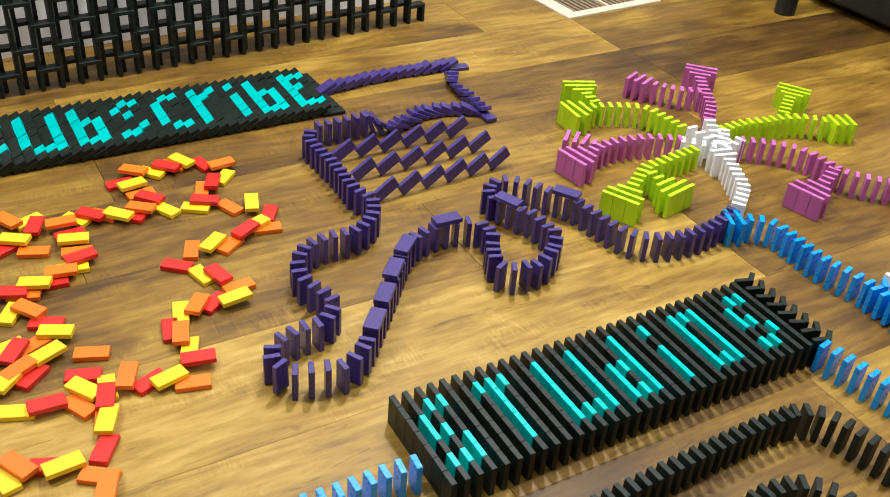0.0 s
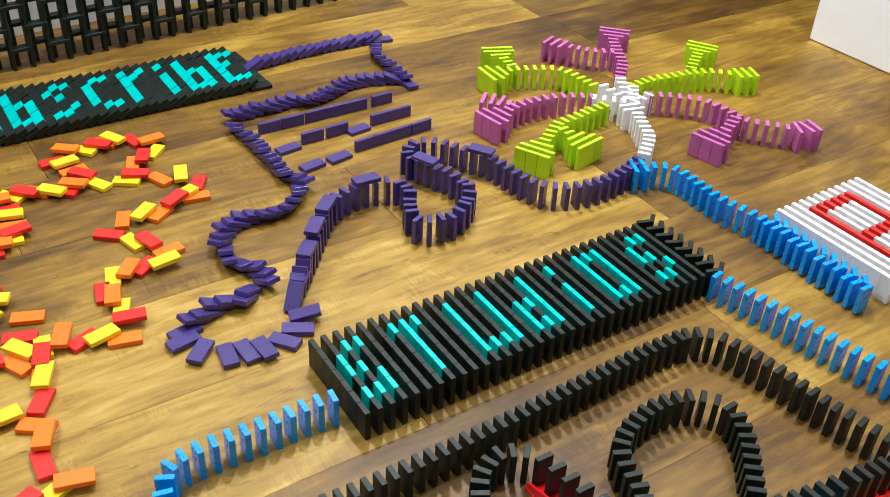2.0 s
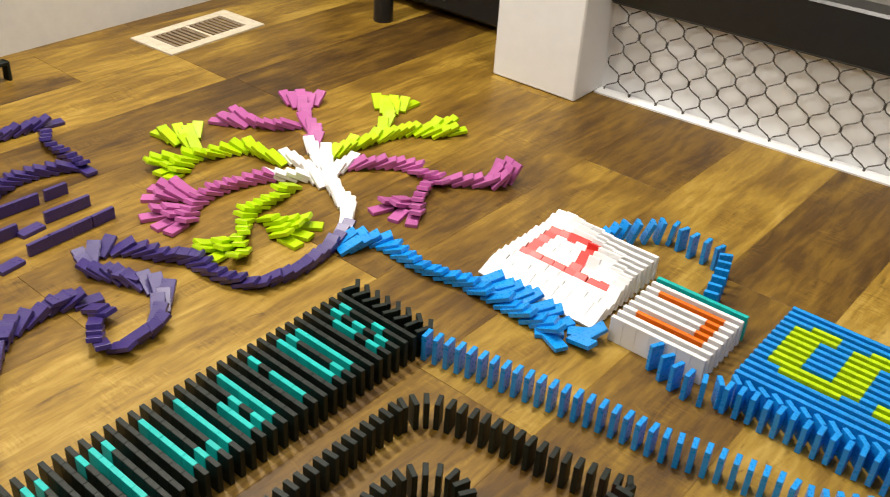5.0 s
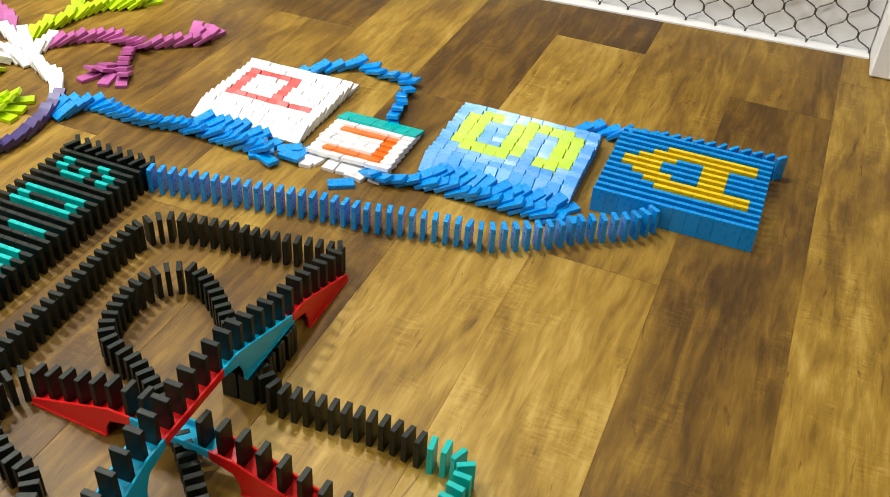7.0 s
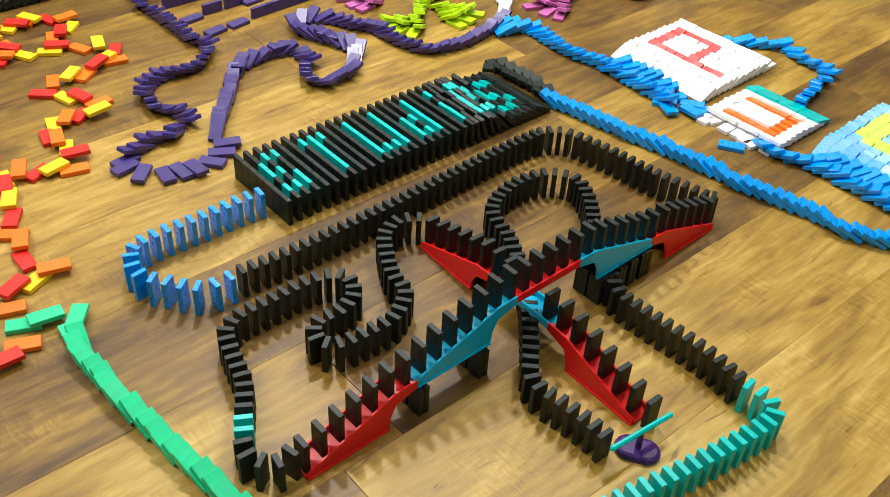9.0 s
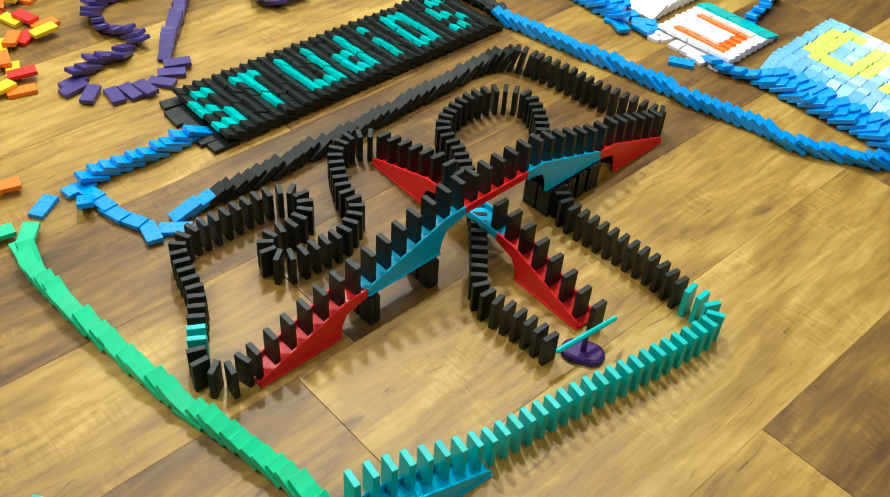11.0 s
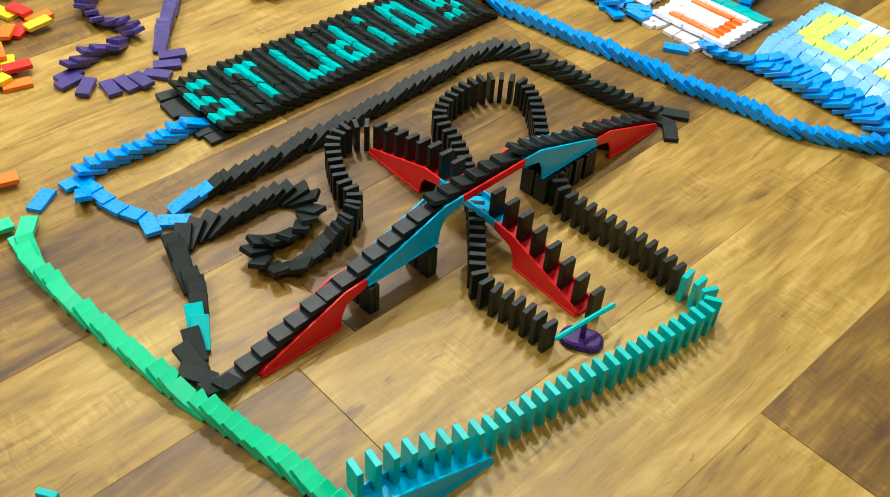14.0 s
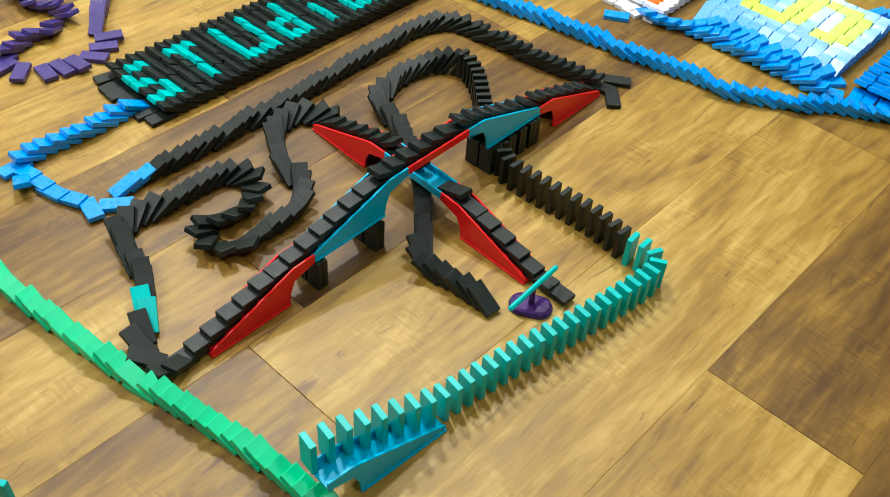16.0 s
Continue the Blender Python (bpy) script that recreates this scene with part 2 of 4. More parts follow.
def curve(points, step=0.002):
    """A smooth line through the points: places, headings and the length at each given point."""
    p = np.array(points, float)
    ext = np.vstack([2 * p[0] - p[1], p, 2 * p[-1] - p[-2]])
    out, at = [], [0]
    for i in range(1, len(ext) - 2):
        a, b, c, d = ext[i - 1], ext[i], ext[i + 1], ext[i + 2]
        k = max(4, int(np.linalg.norm(c - b) / step))
        for s in np.linspace(0, 1, k, endpoint=False):
            out.append(0.5 * (2 * b + (c - a) * s + (2 * a - 5 * b + 4 * c - d) * s * s + (3 * b - a - 3 * c + d) * s ** 3))
        at.append(len(out))
    out.append(p[-1])
    out = np.array(out)
    length = np.concatenate([[0], np.cumsum(np.linalg.norm(np.diff(out, axis=0), axis=1))])
    return out, length, length[np.array(at)]


def along(points, gap):
    out, length, at = curve(points)
    count = max(2, int(round(length[-1] / gap)) + 1)
    s = np.linspace(0, length[-1], count)
    x, y = np.interp(s, length, out[:, 0]), np.interp(s, length, out[:, 1])
    e = 0.006
    hx = np.interp(s + e, length, out[:, 0]) - np.interp(s - e, length, out[:, 0])
    hy = np.interp(s + e, length, out[:, 1]) - np.interp(s - e, length, out[:, 1])
    return x, y, np.degrees(np.arctan2(hy, hx)), s, at, s[1] - s[0]


rng = random.Random(7)


def line(points, gap, colour, label, group, times=None, height=None, slope=None, wide=(), last=True, quick=0.26, jitter=2.0, spin=None, skew=0.0, loose=3.5, fan=0.0, ends=()):
    """A row of dominoes along a line. times: (number of a given point, second at which the wave passes it). None: it stays up.
    ends: where the last dominoes come to rest, as centre and heading."""
    x, y, h, s, at, g = along(points, gap)
    lean = math.degrees(math.asin(min(1.0, DT * 1.02 / g)))
    if times:
        when = np.interp(s, [at[i] for i, _ in times], [t for _, t in times])
    n = len(x)
    wob = points[0][0] * 40
    for i in range(n):
        hh = h[i] + skew + rng.uniform(-jitter, jitter)
        z = height(x[i], y[i]) if height else 0.0
        tilt = slope(x[i], y[i]) if slope else 0.0
        across = 1
        for k, w in wide:
            if i == (n + k if k < 0 else k):
                across = w
        for c in range(across):
            off = (c - (across - 1) / 2) * (DW + 0.0006)
            px, py = x[i] - off * math.sin(radians(hh)), y[i] + off * math.cos(radians(hh))
            ob = domino(colour[i % len(colour)] if isinstance(colour, (list, tuple)) else colour, tip(px, py, z, hh, 0), label, group)
            if times:
                final = 90 - lean - tilt + rng.uniform(-1.5, 1.5) if i < n - 1 or not last else 90.0
                turn = rng.uniform(*spin) if spin else (rng.uniform(-loose, loose) if jitter > 1 else 0.0)
                if spin and abs(turn) > 25:
                    final = 90.0
                drift = (0.0, 0.0)
                if jitter > 1:
                    turn += loose * (0.6 * math.sin(i * 0.9 + wob) + 0.4 * math.sin(i * 2.3 + 2 * wob))
                    if not spin:
                        bend = (h[min(i + 1, n - 1)] - h[max(i - 1, 0)] + 180) % 360 - 180
                        turn -= max(-12.0, min(12.0, 0.1 * bend))
                    final += rng.uniform(-2.5, 1.0)
                    side, on = rng.uniform(-0.0016, 0.0016), rng.uniform(-0.001, 0.0035)
                    ch, sh = math.cos(radians(hh)), math.sin(radians(hh))
                    drift = (on * ch - side * sh, on * sh + side * ch)
                if across > 1:
                    turn += (c - (across - 1) / 2) * fan
                j = i - (n - len(ends))
                if j >= 0:
                    ex, ey, eh = ends[j]
                    turn, final, reach = (eh - hh + 180) % 360 - 180, 86.0, DT / 2 + DH / 2
                    drift = (ex - reach * math.cos(radians(eh)) - px, ey - reach * math.sin(radians(eh)) - py)
                falling(ob, px, py, z + (0.002 * (i % 3) if spin else 0.0), hh, when[i] + rng.uniform(-0.01, 0.01), min(final, 106.0), quick, turn, drift)


def flat(colour, x, y, z, head, label, group, tilt=0.0):
    """A fallen domino, its long side along head."""
    return domino(colour, pose(x, y, z, 0, 0, head) @ pose(-DH / 2 * math.cos(radians(tilt)), 0, DT / 2 + DH / 2 * abs(math.sin(radians(tilt)))) @ pose(0, 0, 0, 0, 90 + tilt, 0), label, group)


def field(x0, y0, turn, rows, cells, pitch, colour_of, label_of, group, when=None, heading=0.0, pitch_c=DW + 0.0002, scatter=0.35, settle=1.0):
    """Close rows of dominoes. Row r lies r * pitch along the field's own x, cell c lies c cells down its own y."""
    ca, sa = math.cos(radians(turn)), math.sin(radians(turn))
    lean = math.degrees(math.asin(min(1.0, DT * 1.02 / pitch)))
    for r in range(rows):
        for c in range(cells):
            u, v = r * pitch, -(c + 0.5) * pitch_c
            x, y = x0 + u * ca - v * sa, y0 + u * sa + v * ca
            col = colour_of(r, c)
            h = turn + heading + rng.uniform(-0.3, 0.3)
            ob = domino(col, tip(x, y, 0, h, 0), label_of[col], group)
            if when is not None:
                first = r == (rows - 1 if heading == 0 else 0)
                falling(ob, x, y, 0, h, when(r, c) + rng.uniform(-0.012, 0.012), 90.0 if first else 90 - lean * settle + rng.uniform(-2.2, 1.6) * settle,
                        spin=scatter * rng.uniform(-16, 16) if first else rng.uniform(-2.5, 2.5),
                        drift=(scatter * rng.uniform(0, 0.014) * math.cos(radians(h)), scatter * rng.uniform(0, 0.014) * math.sin(radians(h))) if first else (0.0, 0.0))


# ---- the room ----
structure("floor", box_bm(X0, X1, Y0, Y1, -0.02, -0.004), SUB, "dark joints under brown wood-look plank floor", "floor")
structure("wall_north", box_bm(X0, X1, Y1, Y1 + 0.2, 0, CEIL), WALL, "plain white painted wall behind the dominoes", "wall")
# three unseen walls added to close the room, dark to deepen shadows
structure("wall_south", box_bm(X0, X1, Y0 - 0.2, Y0, 0, CEIL), WALL_UNSEEN, "unseen wall, kept dark grey to cut bounced light", "wall")
structure("wall_west", box_bm(X0 - 0.2, X0, Y0 - 0.2, Y1 + 0.2, 0, CEIL), WALL_UNSEEN, "unseen wall, kept dark grey to cut bounced light", "wall")
structure("wall_east", box_bm(X1, X1 + 0.2, Y0 - 0.2, Y1 + 0.2, 0, CEIL), WALL_UNSEEN, "unseen wall, kept dark grey to cut bounced light", "wall")
structure("ceiling", box_bm(X0 - 0.2, X1 + 0.2, Y0 - 0.2, Y1 + 0.2, CEIL, CEIL + 0.1), CEILP, "unseen ceiling, toned down to cut bounced light", "ceiling")
for lx, ly, _ in LAMPS:
    lamp_ob = tagged(new("ceiling_lamp"), "round recessed white ceiling lamp, switched on", "lamp", "ceiling lamps")
    lamp_ob.location = (lx, ly, CEIL)
    bm = bmesh.new()
    bmesh.ops.create_cone(bm, cap_ends=True, segments=32, radius1=0.13, radius2=0.14, depth=0.02, matrix=Matrix.Translation((0, 0, -0.01)))
    part("rim", bm, TRIM, lamp_ob)
    bm = bmesh.new()
    bmesh.ops.create_cone(bm, cap_ends=True, segments=32, radius1=0.10, radius2=0.10, depth=0.006, matrix=Matrix.Translation((0, 0, -0.024)))
    part("diffuser", bm, GLOW, lamp_ob, "glowing round diffuser")

# floor vent
vent = tagged(new("floor_vent"), "cream metal floor vent with dark slots", "vent")
vent.matrix_basis = pose(1.775, 1.908, 0, 0, 0, 2)
bm = bmesh.new()
for a in ((-0.155, 0.155, 0.05, 0.078), (-0.155, 0.155, -0.078, -0.05), (-0.155, -0.115, -0.05, 0.05), (0.115, 0.155, -0.05, 0.05)):
    box_bm(*a, -0.002, 0.005, 0.001, bm)
part("frame", bm, CREAM, vent)
# no hollow below: the duct's shade is this sheet's black colour
part("backing", box_bm(-0.116, 0.116, -0.051, 0.051, -0.003, -0.0005), DARK, vent, "black sheet standing in for the shaded duct")
for k in range(15):
    u = -0.108 + k * 0.0154
    part("slat", box_bm(u - 0.0040, u + 0.0040, -0.05, 0.05, -0.0005, 0.0035), CREAM if k % 8 == 7 else SLAT, vent)

# white cabinet with wire mesh doors
cab = tagged(new("mesh_cabinet"), "white cabinet with posts, wavy wire mesh front and black rail", "cabinet")
part("post", box_bm(2.113, 2.31, 0.983, 1.218, 0, 1.0, 0.004), TRIM, cab)
part("post", box_bm(2.18, 2.36, -0.70, -0.469, 0, 1.0, 0.004), TRIM, cab)
turned = pose(2.248, 0, 0, 0, 0, 2.8) @ pose(-2.248, 0, 0)
front = []
front.append(part("back_panel", box_bm(2.288, 2.306, -0.469, 0.983, 0, 0.214), TRIM, cab, "white board behind the wire"))
front.append(part("plinth", box_bm(2.248, 2.286, -0.468, 0.982, 0, 0.004), TRIM, cab))
front.append(part("rail", box_bm(2.262, 2.338, -0.468, 0.982, 0.215, 0.33, 0.006), DARK, cab, "black rail above the mesh"))


def tube(bm, pts, radius, sides=6):
    rings = []
    for i, p in enumerate(pts):
        d = (pts[min(i + 1, len(pts) - 1)] - pts[max(i - 1, 0)]).normalized()
        a = d.orthogonal().normalized()
        b = d.cross(a)
        rings.append([bm.verts.new(p + radius * (math.cos(6.2832 * k / sides) * a + math.sin(6.2832 * k / sides) * b)) for k in range(sides)])
    for r0, r1 in zip(rings, rings[1:]):
        for k in range(sides):
            bm.faces.new((r0[k], r0[(k + 1) % sides], r1[(k + 1) % sides], r1[k]))
    bm.faces.new(rings[0][::-1])
    bm.faces.new(rings[-1])


for k in range(42):
    yy = -0.45 + k * 0.0342
    sign = 1 if k % 2 else -1
    bm = bmesh.new()
    tube(bm, [Vector((2.272 + 0.0015 * sign, yy + sign * (0.0185 * math.cos(0.5236 * i) - 0.0022 * math.cos(1.5708 * i)), 0.005 + 0.0061 * i)) for i in range(35)], 0.0017)
    front.append(part("wire", bm, WIRE, cab))
for ob in front:
    ob.matrix_basis = turned

# dark furniture behind the post
dark = tagged(new("black_cabinet"), "black low cabinet standing against the white wall", "cabinet")
part("body", box_bm(2.33, 2.9, 1.25, 2.05, 0.02, 0.7, 0.01), DARK, dark)
for a, b in ((2.37, 1.29), (2.37, 2.0), (2.86, 1.29), (2.86, 2.0)):
    bm = bmesh.new()
    bmesh.ops.create_cone(bm, cap_ends=True, segments=14, radius1=0.02, radius2=0.025, depth=0.024, matrix=Matrix.Translation((a, b, 0.012)))
    part("leg", bm, DARK, dark)
stool = tagged(new("table_leg_foot"), "round black furniture foot on the floor", "furniture leg")
bm = bmesh.new()
bmesh.ops.create_cone(bm, cap_ends=True, segments=24, radius1=0.027, radius2=0.024, depth=0.5, matrix=Matrix.Translation((0, 0, 0.25)))
part("pole", bm, DARK, stool)
stool.location = (2.2, 1.655, 0)

# ---- domino lines ----
PU, WH, LI, MA, BL, BK, TE, GR = ("upright purple plastic domino", "white plastic domino in a curved row", "lime green plastic domino in a branch", "magenta plastic domino in a branch",
                                 "bright blue plastic domino in a row", "black plastic domino in a row", "teal plastic domino standing in a row", "fallen green plastic domino in a row")
G = "purple domino row"
line([(0.879, 1.682), (0.992, 1.691), (1.085, 1.692), (1.187, 1.687)], 0.021, "purple", "fallen purple plastic domino", G, [(0, -3), (3, -2)])
line([(1.188, 1.673), (1.158, 1.593), (1.149, 1.49)], 0.021, "purple", "fallen purple plastic domino", G, [(0, -2), (2, -1)])
line([(1.147, 1.478), (1.086, 1.503), (1.028, 1.507), (0.951, 1.484), (0.911, 1.495), (0.857, 1.495), (0.801, 1.495)], 0.0186, "purple", PU, G, [(0, -1.0), (2, -0.4), (3, -0.2), (6, 0.3)], last=False)
line([(0.777, 1.476), (0.764, 1.453), (0.766, 1.396), (0.767, 1.332), (0.764, 1.274), (0.774, 1.231), (0.751, 1.186), (0.709, 1.162), (0.662, 1.163), (0.626, 1.154), (0.608, 1.138)],
     0.0186, "purple", PU, G, [(0, 0.33), (3, 0.8), (5, 0.98), (8, 1.14), (10, 1.22)], last=False)
line([(0.596, 1.119), (0.590, 1.096), (0.591, 1.074), (0.6, 1.048), (0.605, 1.022)], 0.0186, "purple", PU, G, [(0, 1.24), (4, 1.42)], last=False)
line([(0.597, 1.002), (0.574, 0.984), (0.542, 0.984), (0.511, 0.976)], 0.0186, "purple", PU, G, [(0, 1.44), (3, 1.56)], last=False)
line([(0.493, 0.963), (0.484, 0.941), (0.491, 0.919), (0.507, 0.908), (0.527, 0.9), (0.548, 0.893), (0.572, 0.895), (0.596, 0.909)],
     0.0215, "purple", PU, G, [(0, 1.57), (7, 1.76)], last=False, spin=(-75, -55))
line([(0.609, 0.923), (0.62, 0.935), (0.659, 0.978), (0.699, 1.023), (0.753, 1.084), (0.792, 1.11), (0.847, 1.118), (0.881, 1.108)],
     0.0196, "purple", PU, G, [(0, 1.78), (4, 2.1), (7, 2.28)])
line([(0.896, 1.092), (0.895, 1.061), (0.874, 1.026), (0.861, 0.99), (0.882, 0.968), (0.917, 0.967), (0.95, 0.981), (0.984, 1.016), (0.987, 1.058), (0.977, 1.1), (0.962, 1.135)],
     0.0196, "purple", PU, G, [(0, 2.3), (4, 2.52), (7, 2.72), (10, 3.0)], last=False, spin=(-16, 16))
line([(0.957, 1.15), (0.962, 1.176), (0.996, 1.194), (1.029, 1.174), (1.052, 1.133), (1.075, 1.093), (1.083, 1.042), (1.09, 0.993), (1.107, 0.958), (1.147, 0.936), (1.2, 0.929), (1.25, 0.935), (1.301, 0.95)],
     0.0196, "purple", PU, G, [(0, 3.03), (2, 3.15), (12, 3.85)], last=False)

# flat dominoes laid across the tops of the purple row
for x, y, h, t in ((0.633, 0.948, 48, 1.84), (0.672, 0.993, 48, 1.94), (0.711, 1.04, 47, 2.02), (0.755, 1.085, 42, 2.1), (0.847, 1.118, -4, 2.22), (0.968, 1.125, -68, 2.98), (1.07, 1.103, -58, 3.35)):
    ob = domino("purple", pose(0, 0, 0), "light-catching purple domino lying across two upright ones", G)
    start = pose(x, y, DH + 0.0006, 0, 0, h) @ pose(-DH / 2, 0, DT / 2) @ pose(0, 0, 0, 0, 90, 0)
    dx, dy = 0.03 * math.cos(radians(h)), 0.03 * math.sin(radians(h))
    mid = pose(x + dx * 0.6, y + dy * 0.6, 0.034, 0, 0, h) @ pose(-DH / 2, 0, DT / 2) @ pose(0, 0, 0, 0, 102, 0)
    end = pose(x + dx, y + dy, 0.0165, 0, 0, h + 4) @ pose(-DH / 2, 0, DT / 2) @ pose(0, 0, 0, 0, 93, 0)
    ob.matrix_basis = start
    MOVES.append((ob, [(0.0, start), (t, start), (t + 0.12, mid), (t + 0.26, end), (16.0, end)]))

# three side rows, balanced on their corners, that drop on their long edges and slide a little apart
SIDE = (((0.817, 1.424), (1.051, 1.42), 0.42, (0.0, 0.0, 0.002, 0.0, -0.004, 0.006), ()), ((0.821, 1.352), (1.059, 1.353), 0.62, (-0.006, 0.0, 0.004, -0.003, 0.004, 0.0), (0, 3)),
        ((0.825, 1.277), (1.058, 1.287), 0.86, (0.0, 0.008, 0.022, 0.014, 0.006, 0.006), (0, 1)))
for (ax, ay), (bx, by), t0, slides, flats in SIDE:
    h = math.degrees(math.atan2(by - ay, bx - ax))
    for k in range(6):
        f = k / 5
        x, y = ax + (bx - ax) * f, ay + (by - ay) * f
        ob = domino("purple", pose(0, 0, 0), "purple domino tipping sideways onto its long edge", "purple side rows")
        a0 = 58.0

        def lying(a, x=x, y=y, h=h, slide=0.0, lay=0.0, turn=0.0):
            r, q = radians(a), radians(lay)
            low = max(DW / 2 * math.sin(r), 0) * math.cos(q) + DH / 2 * abs(math.cos(r)) + DT / 2 * math.sin(q)
            return pose(x + slide, y - 0.008 * lay / 90, low, 0, 0, h + turn) @ pose(0, 0, 0, lay, 0, 0) @ pose(0, 0, 0, 0, 0, 90) @ pose(0, 0, 0, a, 0, 0) @ pose(0, 0, -DH / 2)
        t, lay, turn = t0 + 0.05 * k, 90.0 if k in flats else 0.0, 6.0 if k in flats else (-1.0 + k % 3)
        ob.matrix_basis = lying(a0)
        MOVES.append((ob, [(0.0, lying(a0)), (t, lying(a0)), (t + 0.1, lying(76)), (t + 0.18, lying(90, slide=slides[k] / 2, turn=turn / 2)), (t + 0.34, lying(90, slide=slides[k], lay=lay, turn=turn)), (16.0, lying(90, slide=slides[k], lay=lay, turn=turn))]))

# tree: stem and branches
G = "domino tree"
line([(1.322, 0.958), (1.373, 0.997), (1.398, 1.038), (1.422, 1.083), (1.431, 1.112)], 0.018, "white", WH, G, [(0, 3.87), (4, 4.08)], wide=((-1, 2), (-2, 2)), last=False)
for a, b, t in (((1.433, 1.131), (1.392, 1.171), 4.08), ((1.441, 1.135), (1.444, 1.202), 4.08), ((1.451, 1.137), (1.497, 1.21), 4.1), ((1.457, 1.129), (1.493, 1.169), 4.1), ((1.451, 1.12), (1.496, 1.127), 4.1)):
    line([a, ((a[0] + b[0]) / 2, (a[1] + b[1]) / 2), b], 0.02, "white", "white plastic domino at the hub", G, [(0, t), (2, t + 0.1)], last=False)
BRANCHES = [
    ("magenta", [(1.501, 1.217), (1.549, 1.261), (1.577, 1.302), (1.616, 1.364), (1.661, 1.407)], 4.15, 3),
    ("magenta", [(1.574, 1.321), (1.543, 1.34), (1.511, 1.379), (1.488, 1.433)], 4.35, 2),
    ("lime", [(1.498, 1.175), (1.553, 1.177), (1.597, 1.168), (1.645, 1.161), (1.69, 1.144), (1.723, 1.114), (1.767, 1.095)], 4.15, 2),
    ("lime", [(1.666, 1.176), (1.712, 1.208), (1.78, 1.251)], 4.42, 3),
    ("magenta", [(1.501, 1.125), (1.543, 1.093), (1.578, 1.052), (1.586, 1.007), (1.586, 0.958), (1.617, 0.917), (1.647, 0.885), (1.685, 0.874)], 4.15, 2),
    ("magenta", [(1.575, 0.972), (1.524, 0.949), (1.463, 0.937)], 4.48, 3),
    ("lime", [(1.388, 1.137), (1.343, 1.133), (1.297, 1.127), (1.26, 1.122), (1.219, 1.097), (1.181, 1.074), (1.15, 1.059)], 4.15, 3),
    ("lime", [(1.255, 1.101), (1.256, 1.071), (1.262, 1.034)], 4.38, 3),
    ("magenta", [(1.391, 1.178), (1.345, 1.205), (1.301, 1.218), (1.25, 1.221), (1.202, 1.21), (1.158, 1.203)], 4.15, 3),
    ("magenta", [(1.231, 1.233), (1.217, 1.254), (1.199, 1.274)], 4.42, 2),
    ("lime", [(1.428, 1.215), (1.425, 1.264), (1.414, 1.306), (1.38, 1.33), (1.34, 1.348), (1.316, 1.354), (1.268, 1.357)], 4.15, 3),
    ("lime", [(1.338, 1.368), (1.347, 1.415), (1.362, 1.452)], 4.48, 3),
]
for col, pts, t, w in BRANCHES:
    line(pts, 0.0186, col, LI if col == "lime" else MA, G, [(0, t), (len(pts) - 1, t + 0.09 * len(pts))], wide=((-1, w), (-2, w), (-3, 2)), loose=12, fan=20.0)

# blue row to the first letter field
G = "blue domino row"
line([(1.276, 0.935), (1.308, 0.919), (1.333, 0.896), (1.336, 0.86), (1.332, 0.81), (1.333, 0.769), (1.341, 0.734), (1.344, 0.707)], 0.0185, "blue", BL, G, [(0, 3.85), (7, 4.35)], wide=((0, 2), (1, 2)), last=False)
line([(1.342, 0.692), (1.338, 0.64), (1.334, 0.588), (1.328, 0.498)], 0.0185, "blue", "blue domino in the feeder row beside a letter", G, [(0, 4.35), (3, 4.75)], jitter=4, spin=(-8, 30),
     ends=((1.334, 0.532, -55), (1.318, 0.512, -118), (1.342, 0.478, -100)))
line([(1.365, 0.695), (1.36, 0.641), (1.355, 0.583), (1.349, 0.514)], 0.0195, "blue", "blue domino set askew between feeder row and letter", G, [(0, 4.38), (3, 4.78)], jitter=6, skew=48, loose=8,
     ends=((1.362, 0.531, -28), (1.368, 0.494, -62), (1.374, 0.462, -36)))
LAB = {"white": "white plastic domino in a letter field", "red": "red plastic domino drawing a letter", "orange": "orange plastic domino drawing a letter", "teal": "teal plastic domino drawing a letter",
       "lime": "lime plastic domino drawing a letter", "yellow": "yellow plastic domino drawing a letter", "blue": "blue plastic domino in a letter field", "black": "black plastic domino in a sign field"}


def spans(rows):
    """Cells named by row as runs of first and last cell."""
    return {(r, c) for r, runs in rows.items() for a, b in runs for c in range(a, b + 1)}


P_CELLS = spans({3: [(1, 8)], 4: [(1, 1), (5, 5)], 5: [(1, 1), (5, 5)], 6: [(1, 1), (5, 5)], 7: [(1, 1), (5, 5)], 8: [(1, 5)]})
field(1.388, 0.712, -0.5, 12, 10, 0.0182, lambda r, c: "red" if (r, c) in P_CELLS else "white", LAB, "letter P field", lambda r, c: 4.42 + 0.035 * r + 0.03 * c)
line([(1.596, 0.619), (1.648, 0.587), (1.682, 0.557), (1.709, 0.525), (1.698, 0.478), (1.696, 0.437), (1.683, 0.409), (1.631, 0.392), (1.555, 0.375)], 0.026, "blue", BL, G, [(0, 4.8), (8, 5.2)], jitter=5)
U_CELLS = spans({2: [(1, 5)], 3: [(5, 5)], 4: [(5, 5)], 5: [(5, 5)], 6: [(1, 5)]})
field(1.391, 0.460, -0.5, 9, 7, 0.0178, lambda r, c: "teal" if r == 8 else ("orange" if (8 - r, c) in U_CELLS else "white"), LAB, "letter U field", lambda r, c: 5.42 + 0.035 * (8 - r) + 0.006 * c, heading=180, scatter=1.0, settle=0.6)
ob = domino("blue", tip(1.374, 0.374, 0, 245, 0), BL, G)
falling(ob, 1.374, 0.374, 0, 245, 5.72, 90.0, 0.24, 55, (-0.078, 0.014))
